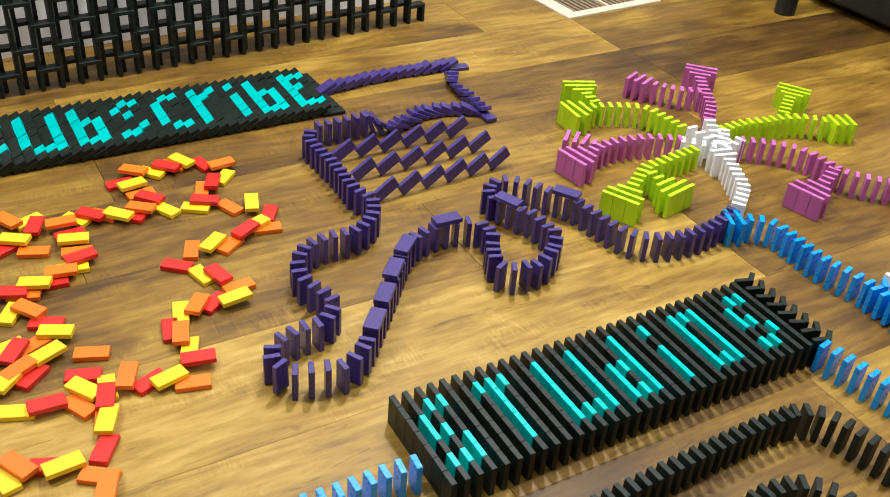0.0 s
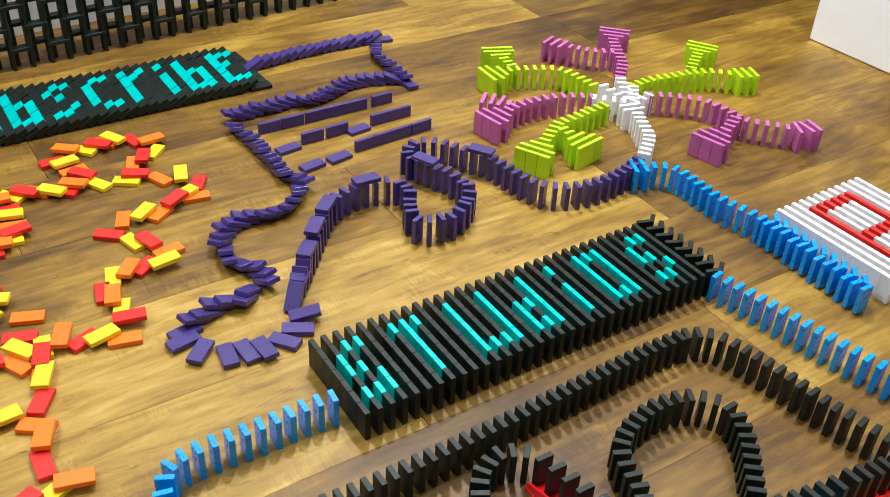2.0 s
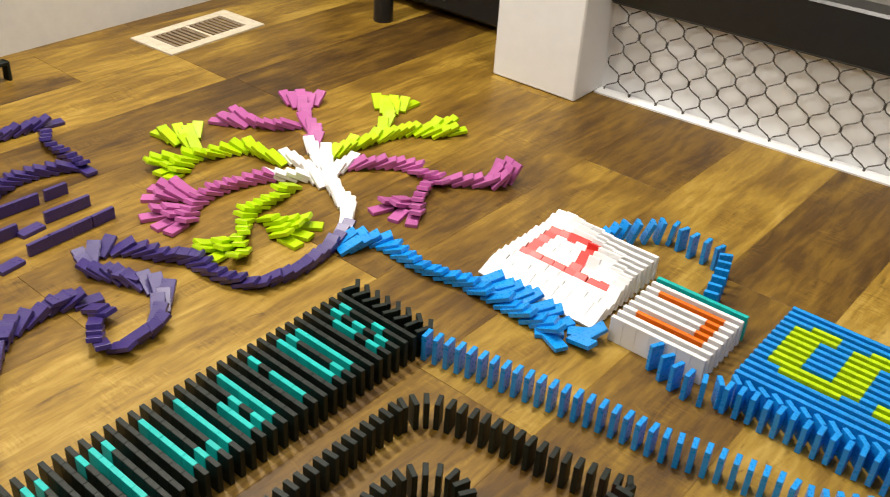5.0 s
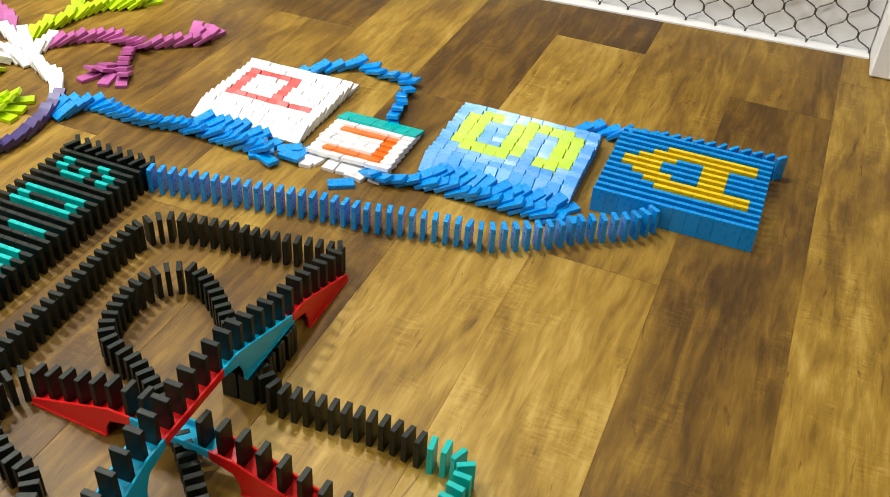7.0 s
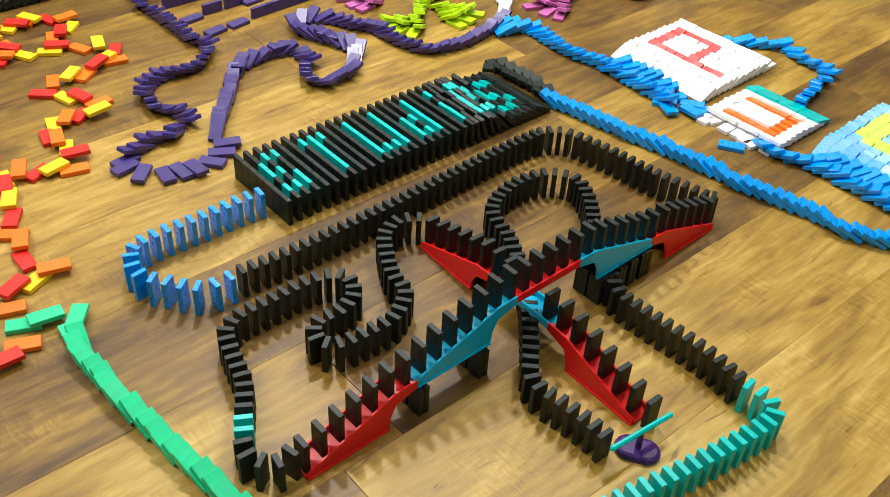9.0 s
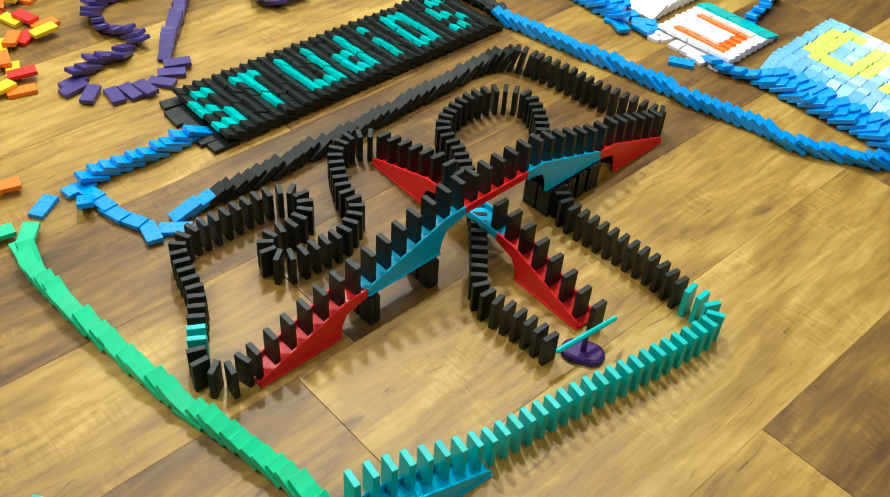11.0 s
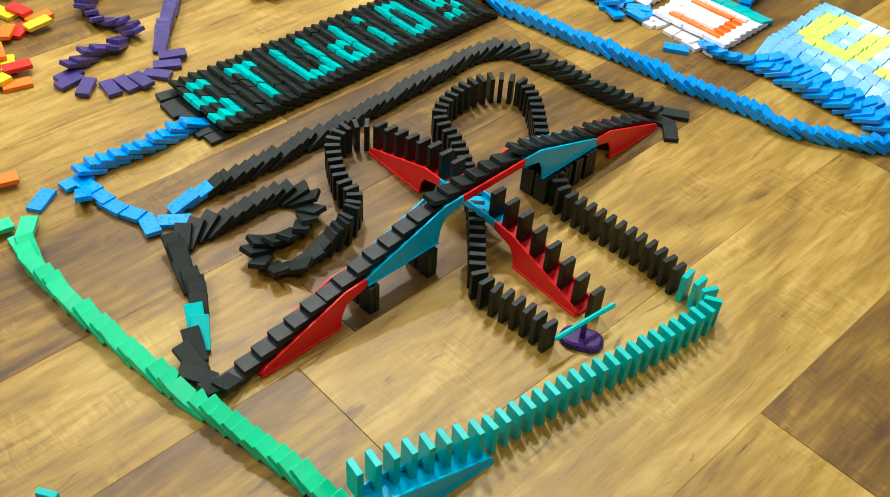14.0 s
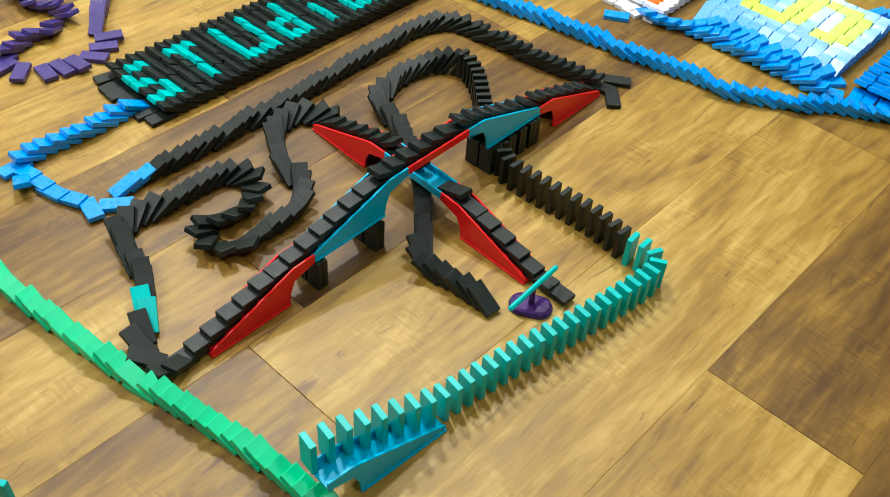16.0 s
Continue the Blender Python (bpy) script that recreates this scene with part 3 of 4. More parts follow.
line([(1.362, 0.350), (1.355, 0.334), (1.349, 0.308), (1.352, 0.285), (1.363, 0.268)], 0.024, "blue", BL, G, [(0, 5.72), (4, 5.87)], last=False)
line([(1.361, 0.254), (1.36, 0.173), (1.358, 0.086), (1.359, 0.01)], 0.0185, "blue", "blue domino in the feeder row beside a letter", G, [(0, 5.86), (3, 6.3)], jitter=4, spin=(-6, 24))
line([(1.381, 0.252), (1.381, 0.171), (1.38, 0.084), (1.381, 0.014)], 0.0195, "blue", "blue domino set askew between feeder row and letter", G, [(0, 5.88), (3, 6.32)], jitter=6, skew=48, loose=8)
S_CELLS = spans({3: [(2, 3), (6, 9)], 4: [(1, 3), (5, 10)], 5: [(1, 2), (5, 6), (9, 10)], 6: [(1, 2), (5, 6), (9, 10)], 7: [(1, 2), (5, 6), (9, 10)], 8: [(1, 2), (5, 6), (9, 10)], 9: [(1, 2), (5, 6), (9, 10)], 10: [(1, 6), (8, 10)], 11: [(2, 5), (8, 9)]})
field(1.400, 0.263, -0.5, 14, 12, 0.0160, lambda r, c: "lime" if (14 - r, c) in S_CELLS else "blue", LAB, "letter S field", lambda r, c: 5.95 + 0.022 * r + 0.035 * c)
line([(1.641, 0.056), (1.661, 0.035), (1.67, 0.009), (1.667, -0.014), (1.659, -0.036)], 0.0235, "blue", BL, G, [(0, 6.42), (4, 6.9)], jitter=5, last=False)
line([(1.654, -0.051), (1.657, -0.149), (1.661, -0.222), (1.667, -0.323)], 0.021, "blue", "blue domino set askew along the letter edge", G, [(0, 6.88), (3, 7.3)], jitter=10, skew=-45, loose=10)
A_CELLS = spans({2: [(4, 10)], 3: [(3, 10)], 4: [(2, 4), (7, 8)], 5: [(1, 3), (7, 8)], 6: [(1, 3), (7, 8)], 7: [(2, 4), (7, 8)], 8: [(3, 10)], 9: [(4, 10)]})
field(1.429, -0.039, -1.0, 13, 12, 0.0181, lambda r, c: "yellow" if (12 - r, c) in A_CELLS else "blue", LAB, "letter A field", lambda r, c: 6.96 + 0.018 * (12 - r) + 0.012 * c, heading=180, scatter=0.7)
line([(1.41, -0.145), (1.379, -0.12), (1.358, -0.088), (1.335, -0.047), (1.303, -0.01), (1.278, 0.029), (1.26, 0.06), (1.245, 0.093), (1.243, 0.128), (1.236, 0.173), (1.227, 0.227), (1.215, 0.28), (1.212, 0.339), (1.204, 0.395), (1.193, 0.461), (1.183, 0.527), (1.174, 0.585), (1.165, 0.637)],
     0.0185, "blue", BL, G, [(0, 7.35), (12, 7.98), (17, 8.27)], last=False)

# sign field that falls late
STUD = {}
for r, cells in {1: (2, 3, 5), 2: (1, 3, 5), 3: (1, 4, 5), 6: (1,), 7: (1, 2, 3, 4, 5), 8: (1,), 11: (1, 2, 3, 4, 5), 12: (5,), 13: (5,), 14: (1, 2, 3, 4, 5), 16: (3, 4, 5), 17: (3, 5), 18: (1, 2, 3, 4, 5),
                 21: (1, 3, 4, 5), 24: (1, 2, 3, 4, 5), 25: (1, 5), 26: (1, 2, 3, 4, 5), 29: (2, 3, 5), 30: (1, 3, 5), 31: (1, 4)}.items():
    for c in cells:
        STUD[(r, c)] = 1
field(0.587, 0.815, -1.5, 33, 7, 0.01755, lambda r, c: "teal" if (r, c) in STUD else "black", LAB, "studios sign field", lambda r, c: 8.62 + 0.031 * (32 - r) + 0.006 * (6 - c), heading=180, scatter=0.7)
for k in range(2):
    line([(1.166 + 0.019 * k, 0.648), (1.167 + 0.019 * k, 0.72), (1.168 + 0.019 * k, 0.797)], 0.021, "black", "black domino set askew at the end of the sign", "studios sign field", [(0, 8.52), (2, 8.7)], jitter=8, skew=44 if k else -20)

# blue turn and long black row
line([(0.562, 0.708), (0.529, 0.711), (0.479, 0.711), (0.434, 0.713), (0.399, 0.715), (0.371, 0.713)], 0.0185, "blue", BL, "blue turning row", [(0, 9.7), (5, 9.9)])
ob = domino("blue", tip(0.354, 0.706, 0, 202, 0), BL, "blue turning row")
falling(ob, 0.354, 0.706, 0, 202, 9.9, 90.0, 0.24, 12, (-0.045, 0.015))
line([(0.343, 0.692), (0.334, 0.673), (0.335, 0.644), (0.352, 0.619), (0.365, 0.598), (0.38, 0.58)], 0.0205, "blue", BL, "blue turning row", [(0, 9.92), (5, 10.17)], last=False,
     ends=((0.349, 0.692, -82), (0.351, 0.662, -84), (0.353, 0.632, -80), (0.362, 0.605, -70), (0.369, 0.566, -104), (0.398, 0.551, -42)))
line([(0.401, 0.571), (0.424, 0.571)], 0.0205, "blue", BL, "blue turning row", [(0, 10.2), (1, 10.25)], jitter=4, last=False)
G = "black domino row"
line([(0.444, 0.573), (0.509, 0.567), (0.606, 0.565), (0.712, 0.565), (0.831, 0.568), (0.962, 0.57), (1.015, 0.567)], 0.0170, "black", BK, G, [(0, 10.25), (6, 10.8)], last=False)
line([(1.027, 0.565), (1.042, 0.558), (1.055, 0.548), (1.064, 0.533), (1.069, 0.516), (1.08, 0.451), (1.086, 0.373), (1.096, 0.313), (1.101, 0.281)], 0.0170, "black", BK, G, [(0, 10.82), (8, 11.3)], last=True)
for x, y, h, t, turn, drift in ((1.108, 0.268, -62, 11.1, 5, (0.018, 0.002)), (1.096, 0.264, -100, 11.12, -39, (0.018, -0.022))):
    ob = domino("black", tip(x, y, 0, h, 0), BK, G)
    falling(ob, x, y, 0, h, t, 90.0, 0.26, turn, drift)


# ---- bridges ----
WALLS, INNER = 0.0032, 0.0136


def ramp_piece(name, colour, parent, x0, x1, z0, z1, skirt_z):
    """One trough piece of a bridge in its own x: deck, two side walls with a deep skirt towards the low end."""
    low, high = (x0, x1) if z0 < z1 else (x1, x0)
    zl, zh = min(z0, z1), max(z0, z1)
    d = 1 if high > low else -1
    span = abs(high - low)
    piece = tagged(new(name), "%s plastic bridge piece with raised sides" % colour)
    piece.parent = parent
    mat = MAT["rail_" + colour]
    level = zh - zl < 0.005
    bm = bmesh.new()
    if level:
        prof = [(0, zl - 0.003), (span, zl - 0.003), (span, zl), (0, zl)]
    else:
        prof = [(0, zl + 0.0005), (span * 0.8, zh - 0.005), (span, zh - 0.003), (span, zh), (span * 0.8, zh - 0.002), (0, zl + 0.0035)]
    extrude(bm, [(low + d * a, z) for a, z in prof], -INNER, INNER)
    part("deck", bm, mat, piece)
    for s in (-1, 1):
        if level:
            poly = [(0, zl - 0.003), (span, zl - 0.003), (span, zl + 0.009), (0, zl + 0.009)]
        else:
            poly = [(0.002, skirt_z), (span * 0.74, skirt_z), (span * 0.755, skirt_z + (zh - zl) * 0.42), (span * 0.80, zh - 0.013), (span, zh - 0.004), (span, zh + 0.009), (span * 0.80, zh + 0.008), (0.006, zl + 0.012), (0, zl + 0.008)]
        bm = bmesh.new()
        y0 = s * (INNER + WALLS / 2)
        extrude(bm, [(low + d * a, z) for a, z in poly], y0 - WALLS / 2, y0 + WALLS / 2)
        bmesh.ops.bevel(bm, geom=list(bm.edges), offset=0.0006, segments=1, affect="EDGES")
        part("side_wall", bm, mat, piece)
        if not level:
            bm = bmesh.new()
            box_bm(min(low, low + d * span * 0.74), max(low, low + d * span * 0.74), s * (INNER + WALLS) - 0.0016, s * (INNER + WALLS) + 0.0016, skirt_z, skirt_z + 0.003, 0.0005, bm)
            part("foot_lip", bm, mat, piece)
    return piece


def extrude(bm, outline, y0, y1):
    a = [bm.verts.new((x, y0, z)) for x, z in outline]
    b = [bm.verts.new((x, y1, z)) for x, z in outline]
    bm.faces.new(a)
    bm.faces.new(b[::-1])
    for i in range(len(a)):
        j = (i + 1) % len(a)
        bm.faces.new((a[j], a[i], b[i], b[j]))
    bmesh.ops.recalc_face_normals(bm, faces=bm.faces)


# upper bridge: runs from its far foot down to the near one
B1_FROM, B1_TO = (1.090, 0.2635), (0.325, 0.2735)
b1_len = math.hypot(B1_TO[0] - B1_FROM[0], B1_TO[1] - B1_FROM[1])
b1_head = math.degrees(math.atan2(B1_TO[1] - B1_FROM[1], B1_TO[0] - B1_FROM[0]))
bridge = tagged(new("bridge"), "long red and cyan plastic domino bridge on black piers", "bridge")
bridge.matrix_basis = pose(B1_FROM[0], B1_FROM[1], 0, 0, 0, b1_head)
e = [0, 0.162, 0.324, b1_len - 0.324, b1_len - 0.162, b1_len]
HI1, HI2, SEAT = 0.0490, 0.0935, DH + 0.0008
ramp_piece("ramp", "red", bridge, e[0], e[1], 0.0005, HI1, 0.0)
ramp_piece("ramp", "cyan", bridge, e[1], e[2], HI1, HI2, SEAT)
ramp_piece("span", "red", bridge, e[2], e[3], HI2, HI2, 0)
ramp_piece("ramp", "cyan", bridge, e[3], e[4], HI2, HI1, SEAT)
ramp_piece("ramp", "red", bridge, e[4], e[5], HI1, 0.0005, 0.0)
b1_inv = bridge.matrix_basis.inverted()


def deck1(x, y):
    u = (b1_inv @ Vector((x, y, 0))).x
    return float(np.interp(u, [e[0], e[0] + 0.13, e[1], e[1] + 0.13, e[2], e[3], e[3] + 0.031, e[4], e[4] + 0.031, e[5]], [0.004, HI1 - 0.002, HI1, HI2 - 0.002, HI2, HI2, HI2 - 0.002, HI1 + 0.0035, HI1 - 0.002, 0.004]))


def slope1(x, y):
    u = (b1_inv @ Vector((x, y, 0))).x
    return -20.0 if e[3] + 0.02 < u else (14.0 if u < e[2] - 0.02 else 0.0)


def b1_at(u, v=0.0):
    p = bridge.matrix_basis @ Vector((u, v, 0))
    return (p.x, p.y)


line([b1_at(0.006), b1_at(0.15), b1_at(0.3), b1_at(0.45), b1_at(0.6), b1_at(b1_len - 0.006)], 0.0245, "black", "black domino standing on the bridge", "bridge dominoes", [(0, 11.32), (5, 12.64)], height=deck1, slope=slope1, jitter=0.6, last=False)
# piers of upright dominoes under the bridge
for u, ks in ((e[1] + 0.012, (-1, 1, 3)), (e[1] + 0.1, (-3, -1, 1, 3)), (e[4] - 0.006, (-1, 1)), (e[4] - 0.105, (-1, 1)), (e[1] + 0.044, (-1, 1)), (e[1] + 0.068, (-1, 1))):
    for v in (-0.0125, 0.0125):
        for k in ks:
            x, y = b1_at(u + k * 0.0042, v)
            domino("black", pose(x, y, 0, 0, 0, b1_head), "upright black domino carrying the bridge", "bridge piers")

# lower bridge, crossing under the upper one
B2_FROM, B2_TO = (0.7185, 0.496), (0.6935, 0.070)
b2_len = math.hypot(B2_TO[0] - B2_FROM[0], B2_TO[1] - B2_FROM[1])
b2_head = math.degrees(math.atan2(B2_TO[1] - B2_FROM[1], B2_TO[0] - B2_FROM[0]))
low_bridge = tagged(new("bridge"), "low red and cyan plastic domino bridge crossing under another", "bridge")
low_bridge.matrix_basis = pose(B2_FROM[0], B2_FROM[1], 0, 0, 0, b2_head)
q = [0, 0.158, b2_len - 0.158, b2_len]
LO = 0.0440
ramp_piece("ramp", "red", low_bridge, q[0], q[1], 0.0005, LO, 0.0)
ramp_piece("span", "cyan", low_bridge, q[1], q[2], LO, LO, 0)
ramp_piece("ramp", "red", low_bridge, q[2], q[3], LO, 0.0005, 0.0)
b2_inv = low_bridge.matrix_basis.inverted()


def deck2(x, y):
    u = (b2_inv @ Vector((x, y, 0))).x
    return float(np.interp(u, [q[0], q[0] + 0.13, q[1], q[2], q[2] + 0.031, q[3]], [0.004, LO - 0.002, LO, LO, LO - 0.002, 0.004]))


def slope2(x, y):
    u = (b2_inv @ Vector((x, y, 0))).x
    return 14.0 if u < q[1] - 0.02 else (-20.0 if u > q[2] + 0.01 else 0.0)


def b2_at(u):
    p = low_bridge.matrix_basis @ Vector((u, 0, 0))
    return (p.x, p.y)


line([b2_at(0.006), b2_at(0.1), b2_at(0.175)], 0.0245, "black", "black domino standing on the low bridge", "bridge dominoes", [(0, 14.3), (2, 14.62)], height=deck2, slope=slope2, jitter=0.6, last=False)
line([b2_at(0.255), b2_at(0.34), b2_at(b2_len + 0.012)], 0.0245, "black", "black domino standing on the low bridge", "bridge dominoes", [(0, 14.64), (2, 14.82)], height=deck2, slope=slope2, jitter=0.6)

# near rows: bend, hook, loop
line([(0.317, 0.275), (0.298, 0.272), (0.287, 0.281), (0.277, 0.3), (0.284, 0.32)], 0.019, "black", BK, G, [(0, 12.64), (4, 12.8)], last=False)
line([(0.294, 0.334), (0.303, 0.349)], 0.017, "teal", "teal plastic domino set into the black row", G, [(0, 12.88), (1, 12.9)], last=False)
line([(0.313, 0.364), (0.335, 0.398), (0.346, 0.435), (0.36, 0.478), (0.373, 0.492), (0.399, 0.501), (0.445, 0.5), (0.49, 0.5), (0.521, 0.495), (0.541, 0.483), (0.546, 0.463), (0.531, 0.437), (0.499, 0.425), (0.473, 0.428), (0.453, 0.419), (0.445, 0.396), (0.462, 0.377), (0.503, 0.372), (0.546, 0.372), (0.579, 0.389), (0.594, 0.407), (0.6, 0.438), (0.628, 0.49), (0.646, 0.513), (0.665, 0.522), (0.682, 0.526), (0.7, 0.519), (0.71, 0.511)],
     0.0170, "black", BK, G, [(0, 12.93), (4, 13.12), (9, 13.4), (14, 13.65), (18, 13.9), (22, 14.1), (27, 14.28)], last=False)
line([(0.61, 0.064), (0.611, 0.084), (0.61, 0.111), (0.608, 0.138), (0.605, 0.16), (0.611, 0.184), (0.633, 0.207), (0.659, 0.232), (0.686, 0.26), (0.715, 0.29), (0.745, 0.33), (0.771, 0.373), (0.787, 0.403), (0.798, 0.438), (0.813, 0.462), (0.844, 0.479), (0.89, 0.488), (0.935, 0.481), (0.96, 0.462), (0.972, 0.432), (0.95, 0.388), (0.914, 0.347), (0.872, 0.3), (0.834, 0.243), (0.817, 0.213), (0.816, 0.156), (0.818, 0.108), (0.818, 0.063), (0.811, 0.017)],
     0.0168, "black", BK, G, [(0, 15.1), (5, 15.28), (9, 15.48), (12, 15.56), (16, 15.74), (18, 15.86), (28, 16.9)], last=False)
line([(0.809, 0.001), (0.81, -0.022), (0.802, -0.04), (0.785, -0.048), (0.734, -0.042), (0.642, -0.025), (0.563, -0.007), (0.485, 0.007), (0.452, 0.013)], 0.0178, "teal", TE, "teal domino row")

# near ramp that carries the teal row over the green one
T_FROM, T_TO = (0.443, 0.0105), (0.282, 0.0265)
near_bridge = tagged(new("bridge"), "cyan plastic ramp piece carrying teal dominoes", "bridge")
t_head = math.degrees(math.atan2(T_TO[1] - T_FROM[1], T_TO[0] - T_FROM[0]))
near_bridge.matrix_basis = pose(T_FROM[0], T_FROM[1], 0, 0, 0, t_head)
ramp_piece("ramp", "cyan", near_bridge, 0, 0.162, 0.0005, HI1, 0.0)
line([(0.432, 0.015), (0.377, 0.026), (0.324, 0.037), (0.286, 0.044)], 0.0215, "teal", "teal domino standing on a cyan ramp", "teal domino row", height=lambda x, y: float(np.interp(math.hypot(x - T_FROM[0], y - T_FROM[1]), [0, 0.13, 0.162], [0.004, HI1 - 0.002, HI1])), jitter=0.6)
domino("teal", pose(0.063, 0.252, 0, 0, 0, 32), "teal plastic domino standing alone", "teal domino row")

# green fallen row, two layers
for x, y, z, h in ((0.185, 0.694, 0.0, -24), (0.212, 0.684, 0.0076, -8), (0.243, 0.658, 0.0076, 52)):
    flat("green", x, y, z + 0.0004, h, GR, "green domino row", 2.0 if z else 0.0)
line([(0.246, 0.262), (0.236, 0.337), (0.224, 0.453), (0.217, 0.568), (0.223, 0.612)], 0.0175, "green", GR, "green domino row", [(0, -3), (4, -1)], jitter=1.6, loose=2.5)
line([(0.282, -0.023), (0.277, 0.062), (0.265, 0.161), (0.249, 0.246)], 0.0175, "green", GR, "green domino row", [(0, -1.2), (3, -0.6)], jitter=1.6, loose=2.5)

# spinner
spinner = tagged(new("spinner"), "purple stand with a teal bar that swings round", "spinner")
spinner.matrix_basis = pose(0.651, 0.041, 0, 0, 0, -62)
bm = bmesh.new()
prof = [(0.0275, 0.0), (0.028, 0.005), (0.0265, 0.008), (0.023, 0.0095), (0.0, 0.0105)]
ring = []
for rad, z in prof[:-1]:
    pts = []
    for k in range(32):
        a = 6.28318 * k / 32
        cx = 0.010 if math.cos(a) > 0 else -0.010
        pts.append(bm.verts.new((cx + (rad - 0.010) * math.cos(a), (rad - 0.010) * math.sin(a), z)))
    ring.append(pts)
for r0, r1 in zip(ring, ring[1:]):
    for k in range(32):
        bm.faces.new((r0[k], r0[(k + 1) % 32], r1[(k + 1) % 32], r1[k]))
bm.faces.new(ring[-1])
bm.faces.new(ring[0][::-1])
part("base", bm, MAT["base_purple"], spinner, "glossy dark purple oval base")
bm = bmesh.new()
bmesh.ops.create_cone(bm, cap_ends=True, segments=18, radius1=0.0042, radius2=0.0032, depth=0.03, matrix=Matrix.Translation((0, 0, 0.022)))
part("pin", bm, MAT["base_purple"], spinner)
bm = bmesh.new()
box_bm(-0.05, 0.05, -0.0032, 0.0032, 0.034, 0.041, 0.0022, bm)
bar = part("bar", bm, MAT["teal"], spinner, "teal swinging bar")

# ---- fallen signs and scattered rows ----
SUBW = {}
TALL = {1: 1, 2: 2, 3: 3, 4: 5, 5: 6}


def letter(first, columns):
    for k, cells in enumerate(columns):
        for c in cells:
            SUBW[(first + k, TALL[c])] = 1
        if 3 in cells and 4 in cells:
            SUBW[(first + k, 4)] = 1


letter(1, ((2, 5), (1, 3, 5), (1, 4)))
letter(5, ((1, 2, 3, 4), (5,), (5,), (1, 2, 3, 4, 5)))
letter(10, ((1, 2, 3, 4, 5), (3, 5), (3, 4, 5)))
letter(14, ((2, 5), (1, 3, 5), (1, 4)))
letter(18, ((2, 3, 4), (1, 5), (1, 5)))
letter(22, ((1, 2, 3, 4, 5), (2,), (1,)))
letter(26, ((1, 3, 4, 5),))
letter(28, ((1, 2, 3, 4, 5), (3, 5), (3, 4, 5)))
letter(32, ((1, 2, 3, 4, 5), (1, 3, 5), (1, 5)))
field(0.205, 1.79, -1.5, 36, 8, 0.0185, lambda r, c: "teal" if (r, c) in SUBW else "black", {"teal": "fallen teal domino drawing a letter", "black": "fallen black domino in a sign field"}, "subscribe sign field", lambda r, c: -5.0, pitch_c=DW + 0.0008)

RING = [("R", 0.442, 1.499, 2), ("O", 0.471, 1.519, -43), ("Y", 0.499, 1.514, -48), ("R", 0.525, 1.513, -43), ("O", 0.539, 1.522, -45), ("Y", 0.554, 1.52, -62), ("R", 0.585, 1.506, -74), ("O", 0.612, 1.483, 4), ("Y", 0.604, 1.449, -135), ("R", 0.578, 1.431, -117), ("O", 0.558, 1.427, -112), ("Y", 0.457, 1.478, 10), ("O", 0.464, 1.453, 5), ("R", 0.471, 1.426, -47), ("Y", 0.486, 1.391, -61)]
WAVE = [("Y", 0.352, 1.421, -53), ("R", 0.375, 1.415, -46), ("O", 0.394, 1.416, -44), ("Y", 0.413, 1.398, -46), ("R", 0.431, 1.395, -42), ("O", 0.449, 1.401, -40), ("O", 0.328, 1.408, -8), ("R", 0.335, 1.383, 1), ("Y", 0.287, 1.446, 21), ("R", 0.291, 1.417, 65), ("O", 0.258, 1.45, -62), ("O", 0.277, 1.36, -22), ("Y", 0.257, 1.391, -35), ("R", 0.242, 1.385, 25), ("Y", 0.335, 1.359, -14), ("O", 0.333, 1.333, -14), ("R", 0.333, 1.307, 5), ("Y", 0.318, 1.295, -8), ("O", 0.3, 1.283, -13), ("R", 0.284, 1.272, -7), ("Y", 0.261, 1.269, -26), ("O", 0.243, 1.26, -19), ("R", 0.227, 1.264, -18)]
ZIGZAG = [("Y", 0.53, 1.377, -34), ("R", 0.548, 1.383, -29), ("O", 0.58, 1.356, -68), ("Y", 0.613, 1.344, -109), ("R", 0.63, 1.312, -123), ("O", 0.611, 1.274, -12), ("Y", 0.596, 1.283, 23), ("R", 0.575, 1.272, 27), ("O", 0.543, 1.255, 35), ("Y", 0.518, 1.261, 37), ("O", 0.486, 1.266, -113), ("R", 0.454, 1.237, -40), ("Y", 0.479, 1.199, -76), ("R", 0.498, 1.182, -76), ("O", 0.517, 1.15, 6), ("Y", 0.5, 1.118, 4), ("R", 0.473, 1.13, 34), ("O", 0.448, 1.128, 51), ("Y", 0.424, 1.128, -107), ("R", 0.4, 1.098, -103), ("O", 0.408, 1.077, -108), ("Y", 0.41, 1.049, -113), ("R", 0.412, 1.018, -15), ("O", 0.393, 0.985, -15), ("Y", 0.368, 1, 14), ("R", 0.346, 1.011, 22), ("O", 0.322, 1.025, 64)]
KNOT = [("O", 0.295, 1.097, -22), ("R", 0.275, 1.059, -19), ("Y", 0.219, 1.225, 57), ("O", 0.242, 1.215, -53), ("R", 0.257, 1.184, -26), ("Y", 0.263, 1.152, -26), ("O", 0.231, 1.145, 24), ("Y", 0.244, 1.113, 23), ("R", 0.218, 1.086, 40), ("O", 0.206, 1.097, 28), ("Y", 0.19, 1.084, 43), ("Y", 0.2, 1.142, 11), ("R", 0.207, 1.132, 52)]
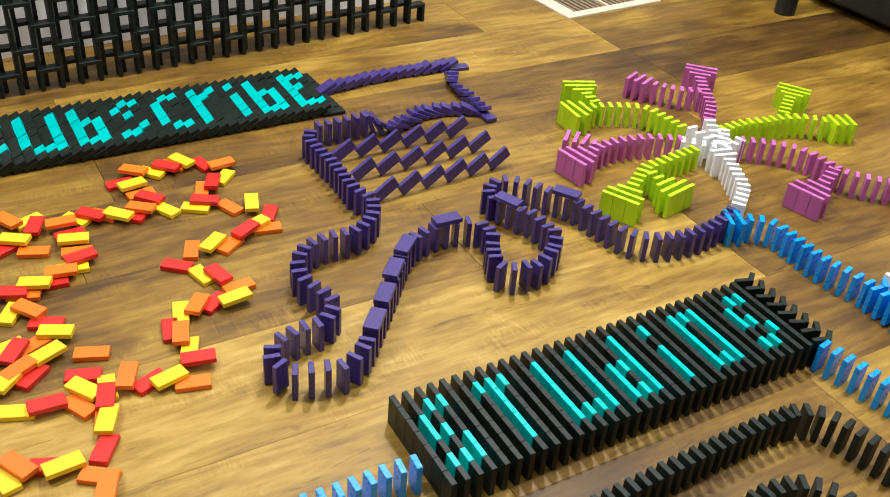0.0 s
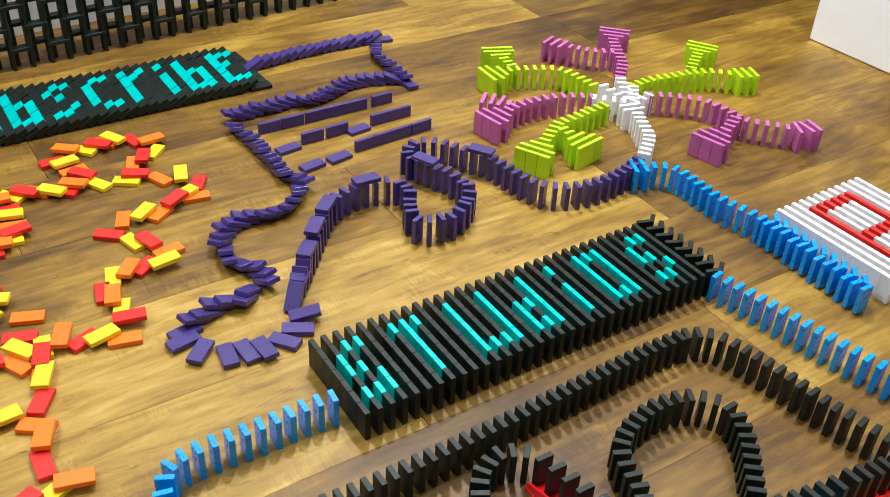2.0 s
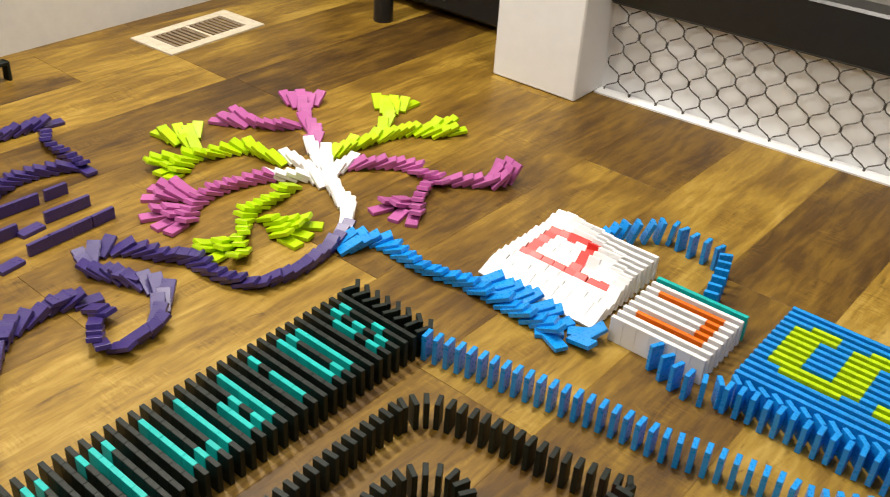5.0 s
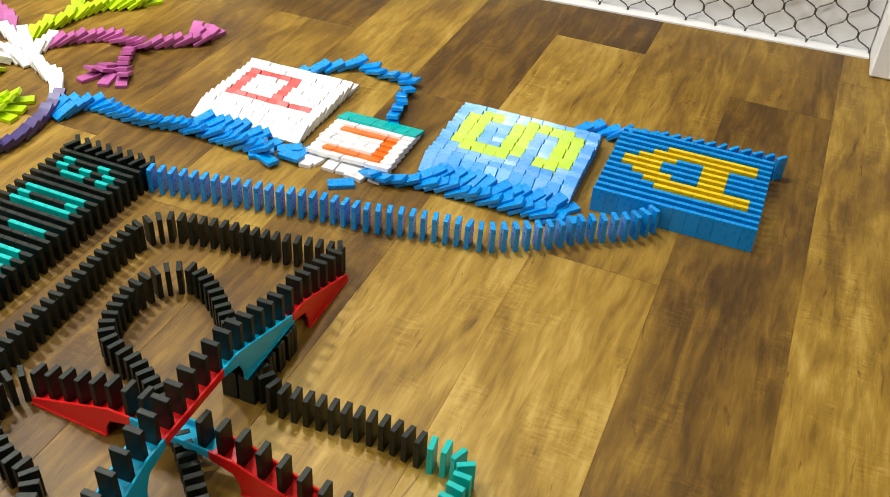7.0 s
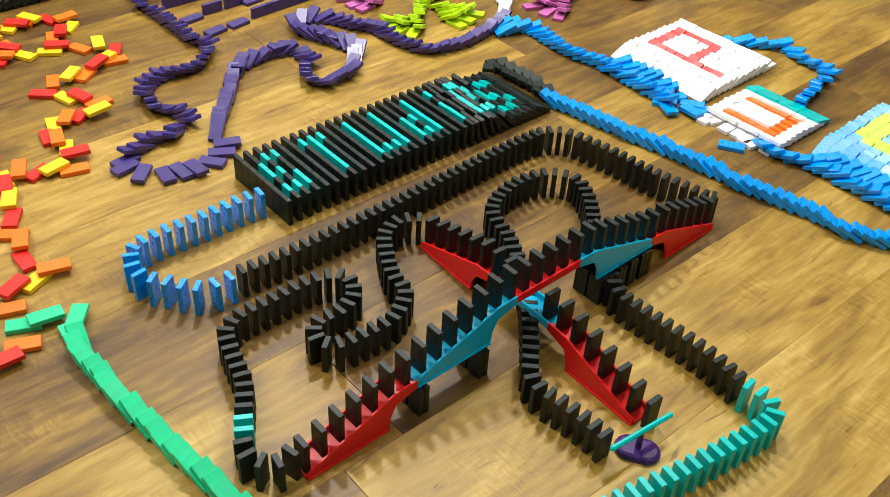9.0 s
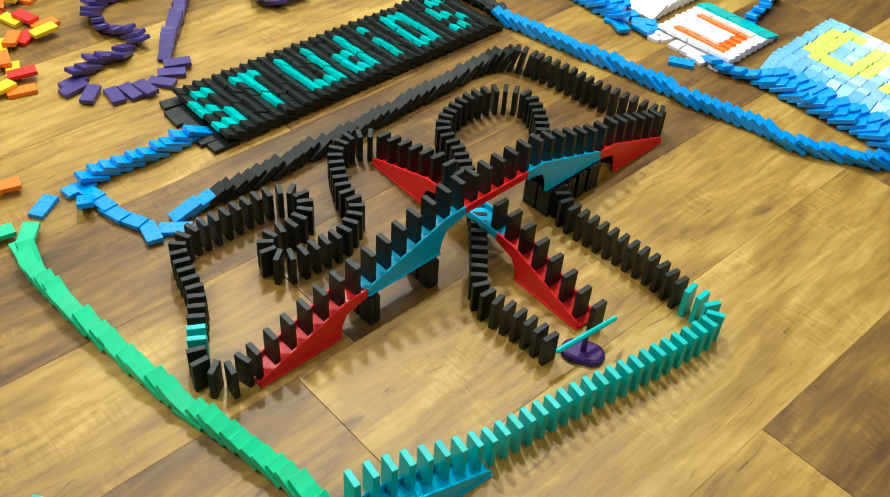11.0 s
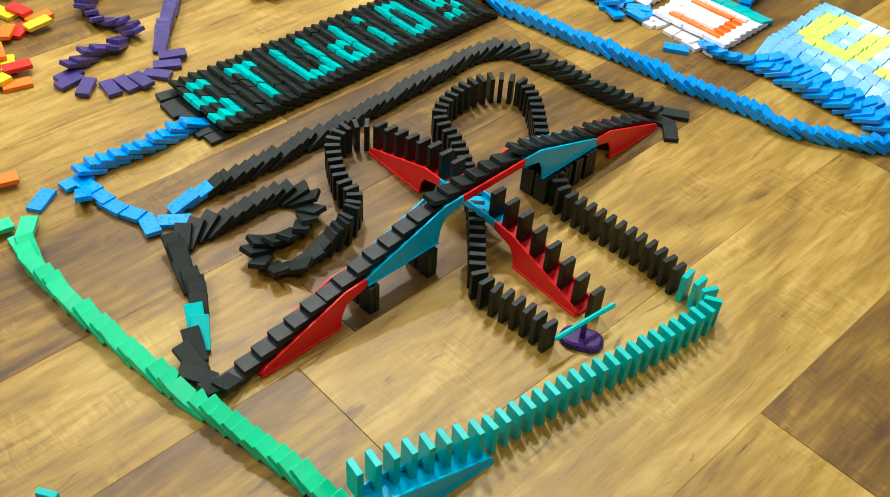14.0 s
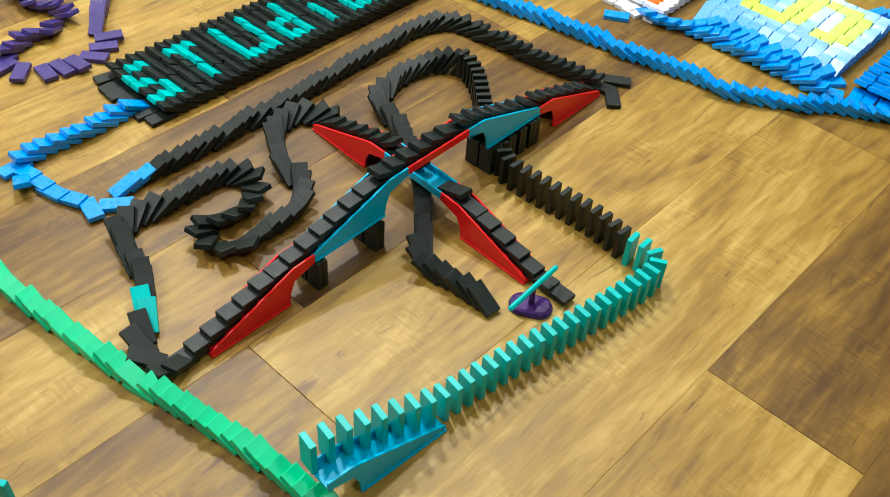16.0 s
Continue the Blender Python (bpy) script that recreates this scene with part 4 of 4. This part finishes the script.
TAIL = [("Y", 0.269, 1.026, -55), ("Y", 0.296, 1.023, -99), ("R", 0.289, 1, -108), ("O", 0.28, 0.975, -108), ("Y", 0.28, 0.962, -116), ("R", 0.266, 0.923, -124), ("O", 0.25, 0.884, -37), ("O", 0.252, 0.856, -113), ("O", 0.257, 1.006, -62), ("R", 0.223, 1.019, -1), ("Y", 0.189, 1.029, -22), ("R", 0.204, 0.925, -22), ("Y", 0.218, 0.912, 6), ("O", 0.173, 0.934, -62), ("Y", 0.157, 0.927, -78)]
FOOT = [("R", 0.24, 0.818, -92), ("Y", 0.233, 0.768, 25), ("O", 0.263, 0.771, -15), ("R", 0.203, 0.766, 26), ("O", 0.182, 0.735, -20), ("O", 0.169, 0.659, -23), ("R", 0.139, 0.641, 0)]
HOT = {"R": "red", "O": "orange", "Y": "yellow"}
rc = random.Random(21)
laid = []
for chain in (RING, WAVE, ZIGZAG, KNOT, TAIL, FOOT):
    for c, x, y, h in chain:
        under = [z for px, py, z in laid if math.hypot(px - x, py - y) < 0.037]
        z = 0.0004 + (DT + 0.0004 if under and min(under) < 0.004 else 0.0)
        laid.append((x, y, z))
        flat(HOT[c], x, y, z, h, "fallen %s plastic domino in a scattered row" % HOT[c], "scattered dominoes", rc.uniform(-3, 3) if z > 0.004 else 0.0)

# open wall built of black dominoes
WX, WY = (0.26, 1.916), (1.289, 1.967)
w_head = math.degrees(math.atan2(WY[1] - WX[1], WY[0] - WX[0]))
w_len = math.hypot(WY[0] - WX[0], WY[1] - WX[1])
W0 = pose(WX[0], WX[1], 0, 0, 0, w_head)
for deep, group in ((-0.011, "domino wall"), (0.0118, "domino wall behind")):
    for lay in range(7):
        z = lay * (DH + 0.0002)
        end = w_len - 0.045 * lay
        for j in range(-1, 28):
            u = 0.032 + 0.0379 * j + (0.014 if deep > 0 else 0.0)
            if u > end:
                continue
            p = W0 @ Vector((u, deep, z))
            domino("black", pose(p.x, p.y, p.z, 0, 0, w_head + rc.uniform(-4, 4)), "black domino built into an open wall", group)
            if (lay + 1 - j + (deep > 0)) % 2 == 0 and u + 0.03 < end:
                p = W0 @ Vector((u + 0.01895 + DH / 2, deep - 0.0012, z + DH - DT / 2))
                domino("black", pose(p.x, p.y, p.z, 0, 0, w_head) @ pose(0, 0, 0, 0, -90, 0), "black domino lying across two in the wall", group)

# ---- floor planks, nearest last ----
ROW_W, LAY = 0.2025, -1.5
# a place on a plank and that plank's tone, from dark 0 to light 1
TONES = [(0.34, 0.9, 0.9), (0.54, 0.85, 0.9), (0.55, 1.18, 0.35), (0.8, 1.12, 0.45), (1.36, 1.69, 0.7), (1.9, 1.56, -0.05), (2.04, 1.36, 0.65), (1.35, 0.85, 0.35), (1.93, 0.72, 0.3), (1.7, 0.72, 0.5),
         (1.95, 0.5, 0.72), (1.9, 0.3, 0.2), (1.3, 0.32, 0.3), (1.9, 0.1, 0.68), (2.14, 0.1, 0.1), (1.8, -0.12, 0.7), (1.8, -0.32, 0.25), (1.9, -0.52, 0.45), (1.2, -0.08, 0.45), (1.0, -0.26, 0.3), (0.6, -0.26, 1.12),
         (1.3, -0.47, 0.75), (0.7, 0.14, 0.92), (0.2, 0.14, 0.5), (0.15, 0.34, 0.72), (0.2, 0.52, 0.35), (0.57, 0.7, 0.85), (0.5, -0.08, 1.0)]
# end joints that are known, by row above the row edge through (0.366, 0.242), with that row's plank length
JOINTS = {3: (1.25, 1.22), -1: (0.366, 1.7), -2: (1.285, 1.22), -3: (0.735, 1.22), 6: (1.61, 1.22), 2: (1.87, 1.22)}
planks = bpy.data.objects["floor"]
layout = pose(0.366, 0.242, 0, 0, 0, LAY)
into = layout.inverted()
known = [((into @ Vector((tx, ty, 0))), tt) for tx, ty, tt in TONES]
rp = random.Random(3)
for r in range(-15, 10):
    y0, y1 = max(r * ROW_W, Y0 - 0.33), min((r + 1) * ROW_W, Y1 - 0.15)
    if y1 - y0 < 0.01:
        continue
    at, ln = JOINTS.get(r, (rp.uniform(0, 1.2), 1.22))
    x = at - 0.366 - ln * math.ceil((at - X0 + 0.1) / ln)
    while x < X1 - 0.28:
        a, b = max(x, X0 - 0.46), min(x + ln - 0.0006, X1 - 0.28)
        if b - a > 0.02:
            ob = part("plank", box_bm(-(b - a) / 2, (b - a) / 2, -(y1 - y0) / 2, (y1 - y0) / 2, -0.006, 0.0, 0.0005), WOOD, planks)
            ob.matrix_basis = layout @ pose((a + b) / 2, (y0 + y1) / 2, 0)
            tone = rp.uniform(0.25, 0.75)
            for p, tt in known:
                if a < p.x < b and y0 < p.y < y1:
                    tone = tt
            ob.color = (tone, tone, tone, 1)
        x += ln


# ---- what moves ----
def motions():
    for ob, rows in MOVES:
        walk(ob, rows)
    walk(bar, [(t, pose(0, 0, 0, 0, 0, 62 + a)) for t, a in ((0.0, -7), (14.84, -7), (15.0, -26), (15.2, -74), (15.4, -118), (15.6, -146), (15.8, -166), (16.0, -178))])


motions()
